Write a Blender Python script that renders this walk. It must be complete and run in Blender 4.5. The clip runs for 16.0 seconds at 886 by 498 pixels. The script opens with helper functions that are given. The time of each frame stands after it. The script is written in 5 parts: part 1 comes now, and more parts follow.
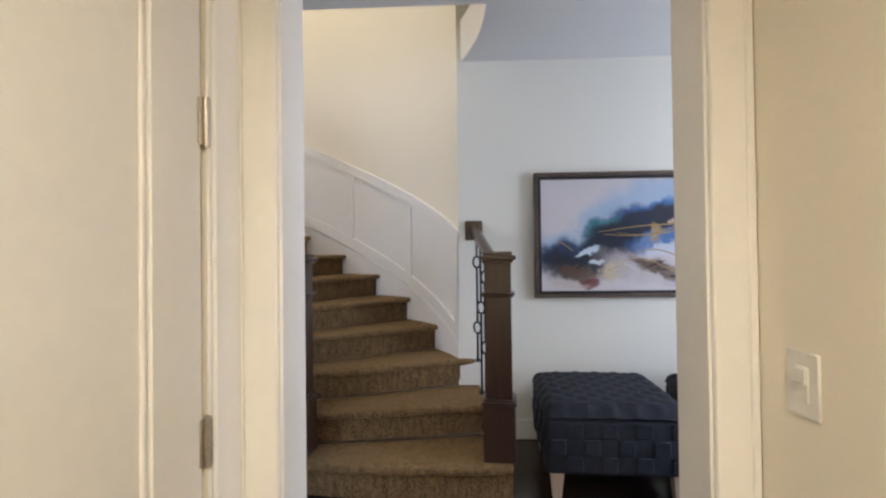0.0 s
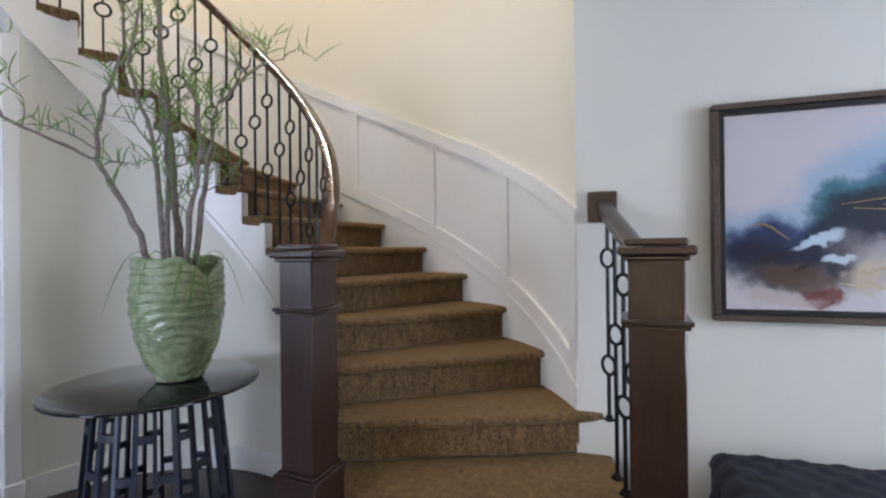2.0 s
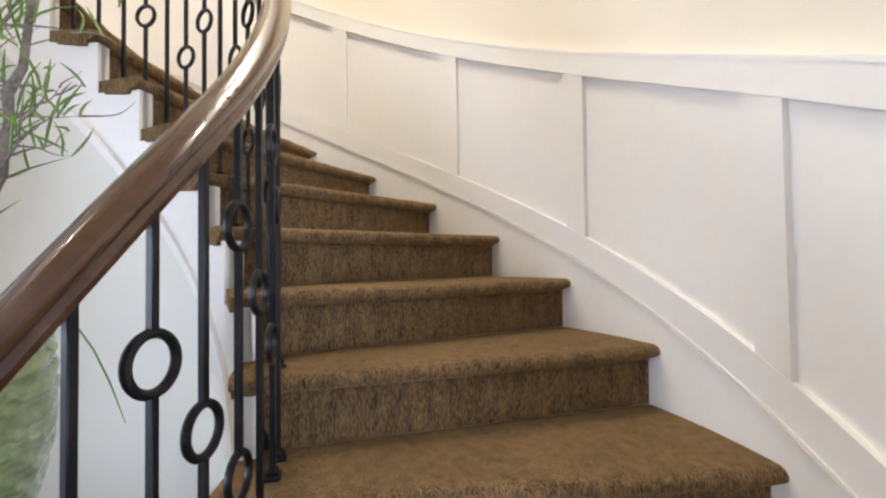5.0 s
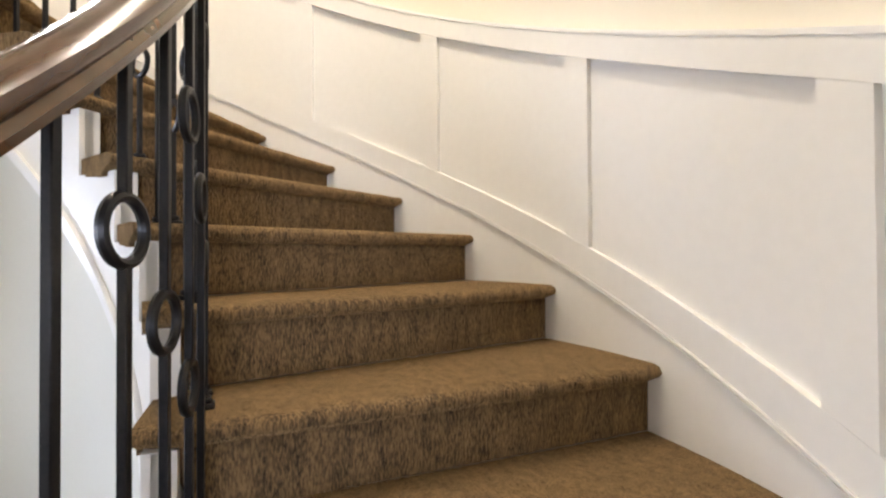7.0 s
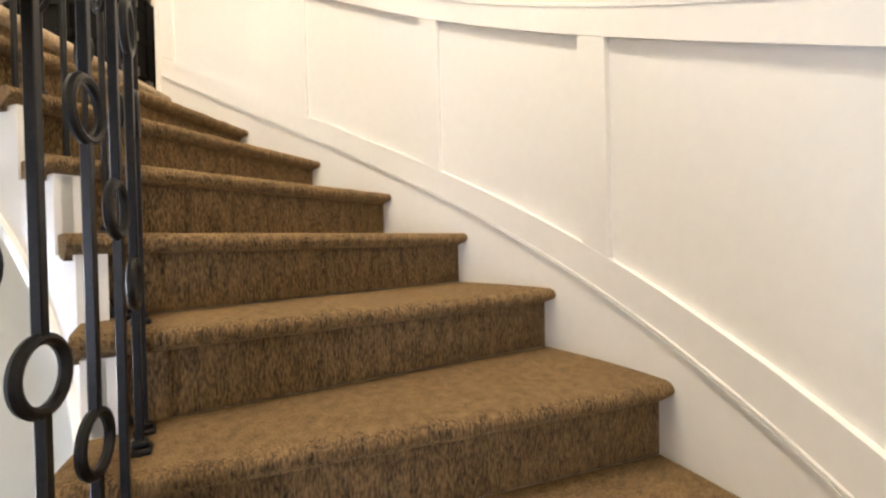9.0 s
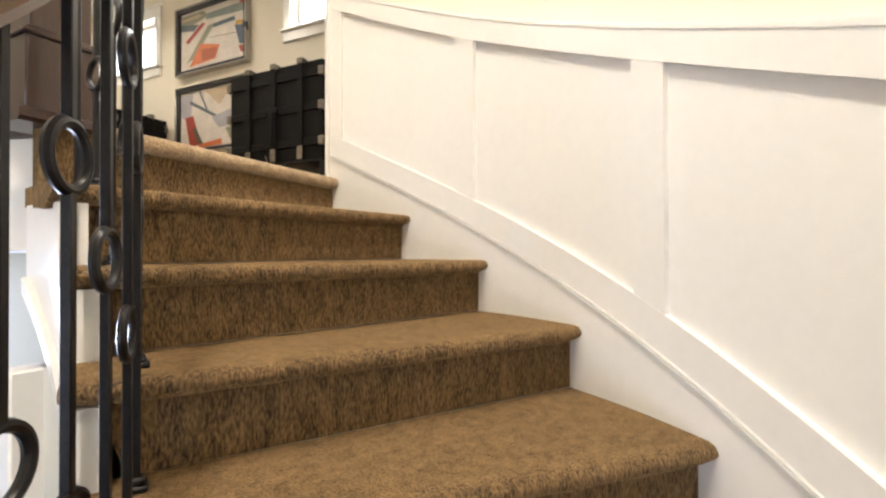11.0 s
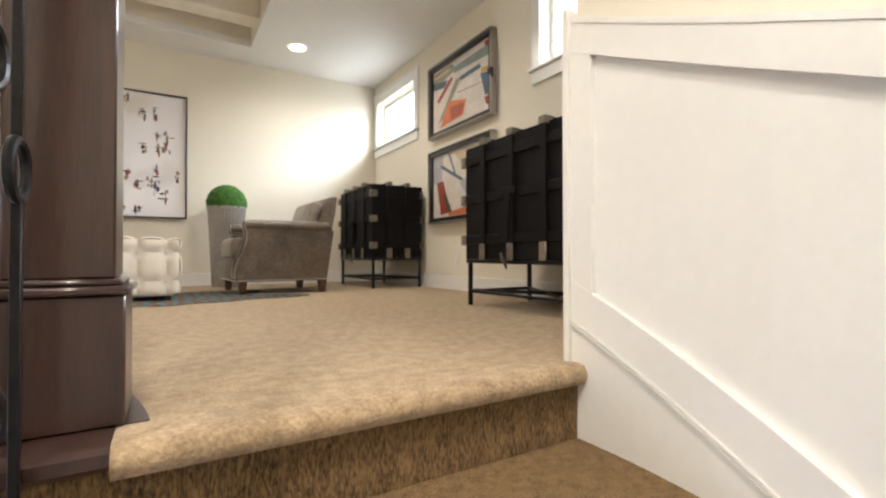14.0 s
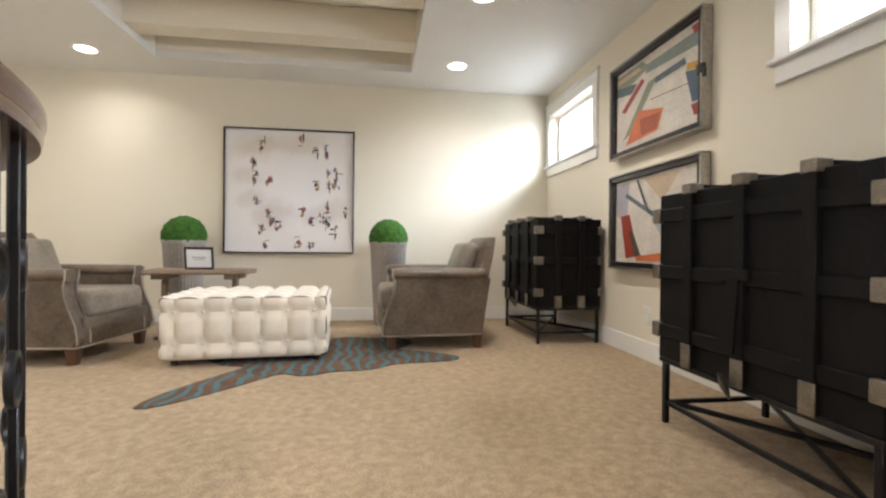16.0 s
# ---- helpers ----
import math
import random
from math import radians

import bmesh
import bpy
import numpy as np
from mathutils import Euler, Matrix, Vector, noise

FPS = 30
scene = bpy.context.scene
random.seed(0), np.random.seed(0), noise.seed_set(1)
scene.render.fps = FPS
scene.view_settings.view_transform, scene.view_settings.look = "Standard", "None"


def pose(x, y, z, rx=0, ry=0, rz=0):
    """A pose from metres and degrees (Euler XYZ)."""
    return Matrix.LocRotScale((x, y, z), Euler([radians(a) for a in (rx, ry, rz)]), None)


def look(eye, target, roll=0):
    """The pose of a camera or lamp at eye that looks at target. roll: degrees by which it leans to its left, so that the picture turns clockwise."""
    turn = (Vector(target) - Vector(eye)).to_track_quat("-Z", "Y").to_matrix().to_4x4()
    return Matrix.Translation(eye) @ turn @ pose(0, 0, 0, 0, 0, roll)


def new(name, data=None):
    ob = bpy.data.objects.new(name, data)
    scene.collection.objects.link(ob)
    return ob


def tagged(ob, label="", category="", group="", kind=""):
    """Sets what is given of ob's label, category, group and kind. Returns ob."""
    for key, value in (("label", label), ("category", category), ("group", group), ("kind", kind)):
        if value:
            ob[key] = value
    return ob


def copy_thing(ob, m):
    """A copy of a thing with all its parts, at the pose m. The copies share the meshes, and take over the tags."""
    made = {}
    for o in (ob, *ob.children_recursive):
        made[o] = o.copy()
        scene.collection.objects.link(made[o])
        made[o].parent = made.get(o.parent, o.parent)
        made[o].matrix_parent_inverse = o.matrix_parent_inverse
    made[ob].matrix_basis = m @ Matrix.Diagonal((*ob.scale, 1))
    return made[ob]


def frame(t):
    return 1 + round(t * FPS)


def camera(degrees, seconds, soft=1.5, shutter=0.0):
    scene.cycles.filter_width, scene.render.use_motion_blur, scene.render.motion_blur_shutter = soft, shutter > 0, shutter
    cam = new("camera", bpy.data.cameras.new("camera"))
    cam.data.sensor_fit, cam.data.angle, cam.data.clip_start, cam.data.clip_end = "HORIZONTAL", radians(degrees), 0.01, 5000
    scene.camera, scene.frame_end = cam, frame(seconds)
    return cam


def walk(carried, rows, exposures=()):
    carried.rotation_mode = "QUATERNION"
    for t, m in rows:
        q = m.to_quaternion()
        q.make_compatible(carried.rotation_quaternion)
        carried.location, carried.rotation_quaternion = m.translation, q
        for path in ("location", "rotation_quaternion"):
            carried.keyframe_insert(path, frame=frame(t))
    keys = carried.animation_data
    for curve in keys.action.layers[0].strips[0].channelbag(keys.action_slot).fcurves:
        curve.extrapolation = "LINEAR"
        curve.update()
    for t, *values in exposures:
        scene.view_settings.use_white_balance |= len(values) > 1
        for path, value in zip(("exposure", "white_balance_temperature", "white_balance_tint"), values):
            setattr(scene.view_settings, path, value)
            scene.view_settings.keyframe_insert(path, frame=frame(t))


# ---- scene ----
# path: seconds, x, y, z, yaw, pitch, roll
PATH = [
    (0.0, 2.650, -2.106, 1.385, 16.47, 0.72, 0.70),
    (0.5, 2.593, -1.788, 1.388, 20.30, 0.46, 0.84),
    (1.0, 2.547, -1.493, 1.396, 24.58, 0.31, 0.96),
    (1.5, 2.481, -1.209, 1.396, 28.42, 0.03, 0.87),
    (2.0, 2.356, -0.939, 1.372, 30.92, 0.15, 0.67),
    (2.5, 2.220, -0.659, 1.365, 33.31, 0.14, 0.63),
    (3.0, 2.107, -0.369, 1.367, 36.88, 0.05, 1.28),
    (5.5, 1.390, 0.750, 1.557, 56.40, 1.41, 0.68),
    (6.0, 1.262, 0.893, 1.660, 60.90, 1.09, 0.83),
    (6.5, 1.105, 1.044, 1.770, 65.74, 1.32, 0.41),
    (7.0, 0.935, 1.163, 1.914, 70.21, 0.68, 0.31),
    (7.5, 0.770, 1.262, 2.026, 75.38, 0.33, 0.98),
    (8.0, 0.607, 1.359, 2.133, 81.59, -0.35, 1.51),
    (8.5, 0.427, 1.424, 2.242, 87.39, -0.52, 1.55),
    (9.0, 0.253, 1.488, 2.354, 93.94, -0.52, 1.40),
    (11.5, -0.560, 1.375, 2.936, 125.13, 0.52, -0.09),
    (12.0, -0.689, 1.265, 3.039, 130.66, 0.32, -0.09),
    (12.5, -0.855, 1.144, 3.153, 136.07, 0.09, 0.24),
    (13.0, -1.010, 1.028, 3.252, 141.81, 0.46, 0.28),
    (13.5, -1.145, 0.895, 3.372, 147.40, 0.64, 0.12),
    (14.0, -1.266, 0.778, 3.501, 153.08, 0.76, 0.09),
    (14.5, -1.382, 0.661, 3.612, 159.11, 1.36, 0.49),
    (15.0, -1.497, 0.530, 3.715, 165.33, 1.31, -0.19),
    (15.5, -1.563, 0.371, 3.812, 170.72, 0.62, -0.63),
    (16.0, -1.606, 0.206, 3.921, 175.75, -0.18, -0.51),
]
cam = camera(87.78, 16.0, soft=2.3)
EXPO = [(0.0, -0.5, 6500, 10), (0.5, -0.62, 6350, 10), (1.0, -0.7, 6250, 10), (1.5, -0.6, 6150, 10), (2.0, -0.35, 6150, 10), (2.5, -0.05, 6250, 10), (3.0, 0.12, 6200, 10), (5.5, 0.3, 6600, 10), (9.0, 0.38, 6750, 10), (11.5, 0.3, 6300, 10), (13.0, 0.12, 6050, 10), (14.0, 0.15, 6000, 10), (16.0, 0.14, 5800, 10)]
walk(cam, [(t, pose(x, y, z, 90 + pitch, roll, yaw)) for t, x, y, z, yaw, pitch, roll in PATH], EXPO)

# ---- light ----
UP = 3.2                      # upper floor level
CEIL = 5.5                    # upper ceiling level
ROOM = pose(-3.034, -4.493, UP, 0, 0, 4.0)   # upper room: corner of window wall and painting wall

world = bpy.data.worlds.new("world")
scene.world = world
world.use_nodes = True
sky = world.node_tree.nodes.new("ShaderNodeTexSky")
sky.sky_type = "NISHITA"
sky.sun_disc = False
sky.sun_elevation = radians(38)
sky.sun_rotation = radians(120)
world.node_tree.links.new(sky.outputs[0], world.node_tree.nodes["Background"].inputs[0])
world.node_tree.nodes["Background"].inputs[1].default_value = 0.12


def area(name, m, w, h, power, col):
    d = bpy.data.lights.new(name, "AREA")
    d.shape, d.size, d.size_y, d.energy, d.color = "RECTANGLE", w, h, power, col
    ob = new(name, d)
    ob.matrix_basis = m
    return ob


def disc_lamp(name, m, r, power, col):
    d = bpy.data.lights.new(name, "AREA")
    d.shape, d.size, d.energy, d.color = "DISK", r * 2, power, col
    d.spread = radians(150)
    ob = new(name, d)
    ob.matrix_basis = m
    return ob


COOL = (0.64, 0.725, 1.0)
WARM = (1.0, 0.89, 0.74)
DAY = (0.96, 0.98, 1.0)
sun = new("sun", bpy.data.lights.new("sun", "SUN"))
sun.data.energy, sun.data.angle, sun.data.color = 2.0, radians(0.5), (1.0, 0.95, 0.87)
sun.matrix_basis = look((-9, 5, 12), (0, 0, 0))
# daylight standing in the window openings
area("daylight_upper_window_a", ROOM @ look((-1.05, 0.80, 2.36), (0.55, 0.25, 1.25)), 1.3, 0.8, 105, DAY).data.spread = radians(130)
area("daylight_upper_window_b", ROOM @ look((-0.45, 3.33, 1.75), (2.0, 3.1, 0.9)), 1.0, 0.8, 80, DAY).data.spread = radians(120)
area("daylight_great_room", look((-1.2, -7.9, 1.5), (-0.6, 0, 1.2)), 3.4, 2.2, 350, COOL)
area("daylight_hall_end", look((5.9, 0.6, 1.5), (2.2, 0.6, 1.1)), 1.3, 2.0, 112, COOL)
# Second row is added fill to brighten the room, not known lamps.
CANS = [(1.07, 0.65), (4.08, 0.5), (1.1, 1.78), (4.05, 1.75)]
for cx, cy in CANS:
    disc_lamp("downlight_and_fill", ROOM @ pose(cx, cy, CEIL - UP - 0.014), 0.06, 4.5 if cy < 0.7 else 15.0, WARM)
STAIR_CANS = [(-0.15, 1.15, 44), (-1.15, 0.75, 26), (0.9, 0.9, 7)]
for cx, cy, watts in STAIR_CANS:
    disc_lamp("stair_lamp", pose(cx, cy, CEIL - 0.012), 0.07, watts, WARM)
# unseen lamp behind the starting point, added to brighten the corridor
disc_lamp("corridor_fill", pose(2.91, -2.9, 2.63), 0.08, 62, WARM)

# ---- materials ----
def mat(name, a, b=None, rough=0.6, metal=0.0, scale=6.0, fine=120.0, bump=0.1, dist=0.004, stretch=(1, 1, 1), mix=0.5, coat=0.0, sheen=0.0, obj=True):
    """Two colours mixed by coarse and fine noise, with fine relief."""
    m = bpy.data.materials.new(name)
    m.use_nodes = True
    n, l = m.node_tree.nodes, m.node_tree.links
    p = n["Principled BSDF"]
    b = b or tuple(c * 0.88 for c in a)
    tc = n.new("ShaderNodeTexCoord")
    mp = n.new("ShaderNodeMapping")
    mp.inputs["Scale"].default_value = stretch
    l.new(tc.outputs["Object"], mp.inputs[0])
    n1, n2 = n.new("ShaderNodeTexNoise"), n.new("ShaderNodeTexNoise")
    n1.inputs["Scale"].default_value, n1.inputs["Detail"].default_value = scale, 5
    n2.inputs["Scale"].default_value, n2.inputs["Detail"].default_value = fine, 3
    l.new(mp.outputs[0], n1.inputs[0]), l.new(mp.outputs[0], n2.inputs[0])
    add = n.new("ShaderNodeMath")
    add.operation = "MULTIPLY_ADD"
    add.inputs[1].default_value = mix
    l.new(n2.outputs[0], add.inputs[0])
    s = n.new("ShaderNodeMath")
    s.operation = "MULTIPLY"
    s.inputs[1].default_value = 1 - mix
    l.new(n1.outputs[0], s.inputs[0]), l.new(s.outputs[0], add.inputs[2])
    ramp = n.new("ShaderNodeValToRGB")
    ramp.color_ramp.elements[0].position, ramp.color_ramp.elements[1].position = 0.36, 0.64
    ramp.color_ramp.elements[0].color, ramp.color_ramp.elements[1].color = (*b, 1), (*a, 1)
    l.new(add.outputs[0], ramp.inputs[0]), l.new(ramp.outputs[0], p.inputs["Base Color"])
    p.inputs["Roughness"].default_value, p.inputs["Metallic"].default_value = rough, metal
    p.inputs["Coat Weight"].default_value = coat
    p.inputs["Sheen Weight"].default_value = sheen
    if bump:
        bp = n.new("ShaderNodeBump")
        bp.inputs["Strength"].default_value, bp.inputs["Distance"].default_value = bump, dist
        l.new(n2.outputs[0], bp.inputs["Height"]), l.new(bp.outputs[0], p.inputs["Normal"])
    return m


def glow(name, col, strength):
    m = bpy.data.materials.new(name)
    m.use_nodes = True
    p = m.node_tree.nodes["Principled BSDF"]
    p.inputs["Base Color"].default_value = (*col, 1)
    p.inputs["Emission Color"].default_value = (*col, 1)
    p.inputs["Emission Strength"].default_value = strength
    return m


M_CREAM = mat("cream_wall_paint", (0.79, 0.73, 0.61), (0.77, 0.71, 0.59), 0.75, scale=1.2, fine=90, bump=0.06, dist=0.002)
M_HALL = mat("pale_wall_paint", (0.74, 0.72, 0.64), (0.72, 0.70, 0.62), 0.75, scale=1.2, fine=90, bump=0.06, dist=0.002)
M_CEIL = mat("ceiling_paint", (0.80, 0.79, 0.76), (0.77, 0.76, 0.73), 0.85, scale=2, fine=60, bump=0.15, dist=0.003)
M_WHITE = mat("white_trim_paint", (0.83, 0.81, 0.77), (0.80, 0.78, 0.74), 0.28, scale=2.0, fine=30, bump=0.015, dist=0.001)
M_CARPET = mat("brown_pile_carpet", (0.27, 0.170, 0.080), (0.038, 0.027, 0.017), 0.95, scale=38, fine=210, bump=1.0, dist=0.010, stretch=(1, 1, 0.30), mix=0.66, sheen=0.40)
M_CARPET.node_tree.nodes["Principled BSDF"].inputs["Sheen Tint"].default_value = (0.78, 0.52, 0.26, 1)
M_CARPET.node_tree.nodes["Principled BSDF"].inputs["Sheen Roughness"].default_value = 0.45
M_CARPET.node_tree.nodes["Principled BSDF"].inputs["Specular IOR Level"].default_value = 0.1
M_CARPET_UP = mat("beige_loop_carpet", (0.50, 0.37, 0.225), (0.27, 0.19, 0.11), 0.95, scale=26, fine=120, bump=0.9, dist=0.008, mix=0.55, sheen=0.12)
M_WOOD = mat("dark_stained_wood", (0.044, 0.019, 0.013), (0.022, 0.010, 0.008), 0.28, scale=5, fine=40, bump=0.03, dist=0.001, stretch=(9, 9, 0.6), coat=0.25)
M_RAIL = mat("polished_brown_handrail", (0.095, 0.045, 0.022), (0.055, 0.025, 0.013), 0.2, scale=4, fine=30, bump=0.02, dist=0.001, coat=0.5)
M_IRON = mat("dark_wrought_iron", (0.022, 0.021, 0.022), (0.012, 0.012, 0.013), 0.38, 0.6, scale=20, fine=200, bump=0.05, dist=0.001)
M_FLOOR = mat("espresso_floorboards", (0.034, 0.02, 0.014), (0.016, 0.010, 0.008), 0.22, scale=3, fine=30, bump=0.03, dist=0.001, stretch=(1, 8, 1))
M_TRUNK = mat("black_distressed_timber", (0.010, 0.009, 0.0085), (0.005, 0.0045, 0.0045), 0.62, scale=5, fine=60, bump=0.15, dist=0.002, stretch=(6, 6, 1))
M_TRUNK.node_tree.nodes["Principled BSDF"].inputs["Specular IOR Level"].default_value = 0.15
M_PEWTER = mat("aged_pewter", (0.30, 0.265, 0.22), (0.17, 0.15, 0.12), 0.45, 0.85, scale=30, fine=200, bump=0.1, dist=0.001)
M_LEATHER = mat("taupe_distressed_leather", (0.155, 0.115, 0.08), (0.065, 0.048, 0.034), 0.42, scale=7, fine=45, bump=0.12, dist=0.002, mix=0.4)
M_SEAT = mat("pale_taupe_leather", (0.26, 0.22, 0.175), (0.15, 0.125, 0.095), 0.34, scale=6, fine=45, bump=0.1, dist=0.002, mix=0.4)
M_LINEN = mat("ivory_linen", (0.80, 0.74, 0.64), (0.72, 0.65, 0.55), 0.9, scale=10, fine=260, bump=0.3, dist=0.002, sheen=0.2)
M_NAVY = mat("navy_woven_fabric", (0.014, 0.018, 0.032), (0.006, 0.008, 0.016), 0.8, scale=20, fine=150, bump=0.3, dist=0.003)
M_BLACK = mat("black_frame_lacquer", (0.018, 0.016, 0.016), None, 0.3, scale=10, fine=80, bump=0.02)
M_SILVER = mat("brushed_silver_frame", (0.50, 0.47, 0.43), (0.32, 0.30, 0.27), 0.32, 0.9, scale=8, fine=120, bump=0.04, stretch=(1, 6, 6))
M_BRONZE = mat("bronze_brown_frame", (0.15, 0.115, 0.09), (0.08, 0.06, 0.05), 0.35, 0.5, scale=8, fine=90, bump=0.04)
M_ZINC = mat("fluted_zinc", (0.50, 0.47, 0.44), (0.33, 0.31, 0.29), 0.45, 0.55, scale=5, fine=60, bump=0.06, dist=0.001)
M_MOSS = mat("clipped_moss", (0.055, 0.16, 0.014), (0.02, 0.065, 0.006), 0.95, scale=30, fine=120, bump=0.8, dist=0.01)
M_LEAF = mat("grass_blades", (0.19, 0.34, 0.06), (0.09, 0.18, 0.035), 0.55, scale=20, fine=80, bump=0.1)
M_TWIG = mat("grey_brown_twig", (0.29, 0.25, 0.22), (0.14, 0.11, 0.09), 0.85, scale=30, fine=120, bump=0.5, dist=0.004)
M_TABLE_TOP = mat("black_glass_top", (0.008, 0.010, 0.012), None, 0.05, scale=5, fine=20, bump=0, coat=0.4)
M_LATTICE = mat("slate_blue_lacquer", (0.035, 0.04, 0.062), (0.02, 0.024, 0.04), 0.3, scale=12, fine=80, bump=0.02)
M_OAK = mat("weathered_oak", (0.30, 0.22, 0.15), (0.16, 0.11, 0.075), 0.6, scale=4, fine=40, bump=0.1, dist=0.002, stretch=(1, 8, 8))
M_LEG = mat("walnut_leg", (0.12, 0.06, 0.032), (0.07, 0.033, 0.018), 0.4, scale=6, fine=50, bump=0.04, stretch=(8, 8, 1))
M_PALE_LEG = mat("bleached_wood_leg", (0.52, 0.40, 0.32), (0.40, 0.30, 0.23), 0.55, scale=6, fine=50, bump=0.05, stretch=(8, 8, 1))
M_PLASTIC = mat("white_switch_plastic", (0.80, 0.77, 0.70), None, 0.35, scale=4, fine=20, bump=0)
M_STEEL = mat("satin_nickel", (0.56, 0.53, 0.48), (0.45, 0.42, 0.38), 0.33, 1.0, scale=20, fine=120, bump=0.02)
M_STONE = mat("pale_countertop", (0.66, 0.64, 0.60), (0.52, 0.50, 0.47), 0.25, scale=12, fine=80, bump=0.02)
M_LAMP = glow("lamp_lens", (1.0, 0.93, 0.80), 9.0)
M_OUT = glow("overcast_daylight_beyond", (0.93, 0.97, 1.0), 3.4)
M_PAPER = mat("printed_card", (0.80, 0.82, 0.84), None, 0.5, bump=0)
M_PRINT = mat("grey_print", (0.35, 0.36, 0.38), None, 0.6, bump=0)


def vase_material():
    m = mat("pale_green_ridged_glaze", (0.40, 0.47, 0.26), (0.19, 0.26, 0.12), 0.16, scale=5, fine=30, bump=0, coat=0.5)
    n, l = m.node_tree.nodes, m.node_tree.links
    tc, wv, bp = n.new("ShaderNodeTexCoord"), n.new("ShaderNodeTexWave"), n.new("ShaderNodeBump")
    wv.wave_type, wv.bands_direction = "BANDS", "Z"
    wv.inputs["Scale"].default_value, wv.inputs["Distortion"].default_value, wv.inputs["Detail"].default_value, wv.inputs["Detail Scale"].default_value = 14, 9, 2, 1.2
    l.new(tc.outputs["Object"], wv.inputs[0]), l.new(wv.outputs[0], bp.inputs["Height"])
    bp.inputs["Strength"].default_value, bp.inputs["Distance"].default_value = 0.35, 0.008
    l.new(bp.outputs[0], n["Principled BSDF"].inputs["Normal"])
    return m


def hide_material():
    m = mat("teal_and_brown_striped_hide", (0.17, 0.085, 0.045), (0.06, 0.032, 0.02), 0.8, scale=8, fine=150, bump=0.4, dist=0.003)
    n, l = m.node_tree.nodes, m.node_tree.links
    tc, wv, rp, mx = n.new("ShaderNodeTexCoord"), n.new("ShaderNodeTexWave"), n.new("ShaderNodeValToRGB"), n.new("ShaderNodeMix")
    wv.inputs["Scale"].default_value, wv.inputs["Distortion"].default_value, wv.inputs["Detail"].default_value, wv.inputs["Detail Scale"].default_value = 4.2, 7, 2, 1.3
    l.new(tc.outputs["Object"], wv.inputs[0]), l.new(wv.outputs[0], rp.inputs[0])
    rp.color_ramp.elements[0].position, rp.color_ramp.elements[1].position = 0.66, 0.74
    mx.data_type = "RGBA"
    old = n["Principled BSDF"].inputs["Base Color"].links[0].from_socket
    l.new(rp.outputs[0], mx.inputs[0]), l.new(old, mx.inputs[6])
    mx.inputs[7].default_value = (0.06, 0.15, 0.175, 1)
    l.new(mx.outputs[2], n["Principled BSDF"].inputs["Base Color"])
    return m


M_VASE, M_HIDE = vase_material(), hide_material()
def blob_paint(name, ground, blobs, warp=0.10, scale=4.5, rough=0.3):
    """Canvas: soft ragged patches (x, z, half width, half height, turn, softness, cover, colour) laid over a ground."""
    m = bpy.data.materials.new(name)
    m.use_nodes = True
    n, l = m.node_tree.nodes, m.node_tree.links
    p = n["Principled BSDF"]
    p.inputs["Roughness"].default_value = rough
    tc, n1, sub, sc, add = n.new("ShaderNodeTexCoord"), n.new("ShaderNodeTexNoise"), n.new("ShaderNodeVectorMath"), n.new("ShaderNodeVectorMath"), n.new("ShaderNodeVectorMath")
    n1.inputs["Scale"].default_value, n1.inputs["Detail"].default_value, n1.inputs["Roughness"].default_value = scale, 7, 0.62
    sub.operation, sc.operation, add.operation = "SUBTRACT", "MULTIPLY", "ADD"
    sub.inputs[1].default_value, sc.inputs[1].default_value = (0.5, 0.5, 0.5), (warp * 5, 0, warp * 4)
    l.new(tc.outputs["Object"], n1.inputs[0]), l.new(n1.outputs["Color"], sub.inputs[0]), l.new(sub.outputs[0], sc.inputs[0])
    l.new(tc.outputs["Object"], add.inputs[0]), l.new(sc.outputs[0], add.inputs[1])
    flat_ = n.new("ShaderNodeVectorMath")
    flat_.operation = "MULTIPLY"
    flat_.inputs[1].default_value = (1, 0, 1)
    l.new(add.outputs[0], flat_.inputs[0])
    out = None
    for x, z, a, b, turn, soft, cover, col in blobs:
        mp, ln, mr, mx = n.new("ShaderNodeMapping"), n.new("ShaderNodeVectorMath"), n.new("ShaderNodeMapRange"), n.new("ShaderNodeMix")
        mp.vector_type = "TEXTURE"
        mp.inputs["Location"].default_value, mp.inputs["Rotation"].default_value, mp.inputs["Scale"].default_value = (x, 0, z), (0, -radians(turn), 0), (a, 1, b)
        ln.operation = "LENGTH"
        mr.interpolation_type = "SMOOTHSTEP"
        mr.inputs[1].default_value, mr.inputs[2].default_value, mr.inputs[3].default_value, mr.inputs[4].default_value = 1 - soft, 1 + soft, cover, 0
        mx.data_type = "RGBA"
        l.new(flat_.outputs[0], mp.inputs[0]), l.new(mp.outputs[0], ln.inputs[0]), l.new(ln.outputs["Value"], mr.inputs[0]), l.new(mr.outputs[0], mx.inputs[0])
        if out is None:
            mx.inputs[6].default_value = (*ground, 1)
        else:
            l.new(out, mx.inputs[6])
        mx.inputs[7].default_value = (*col, 1)
        out = mx.outputs[2]
    l.new(out, p.inputs["Base Color"])
    return m


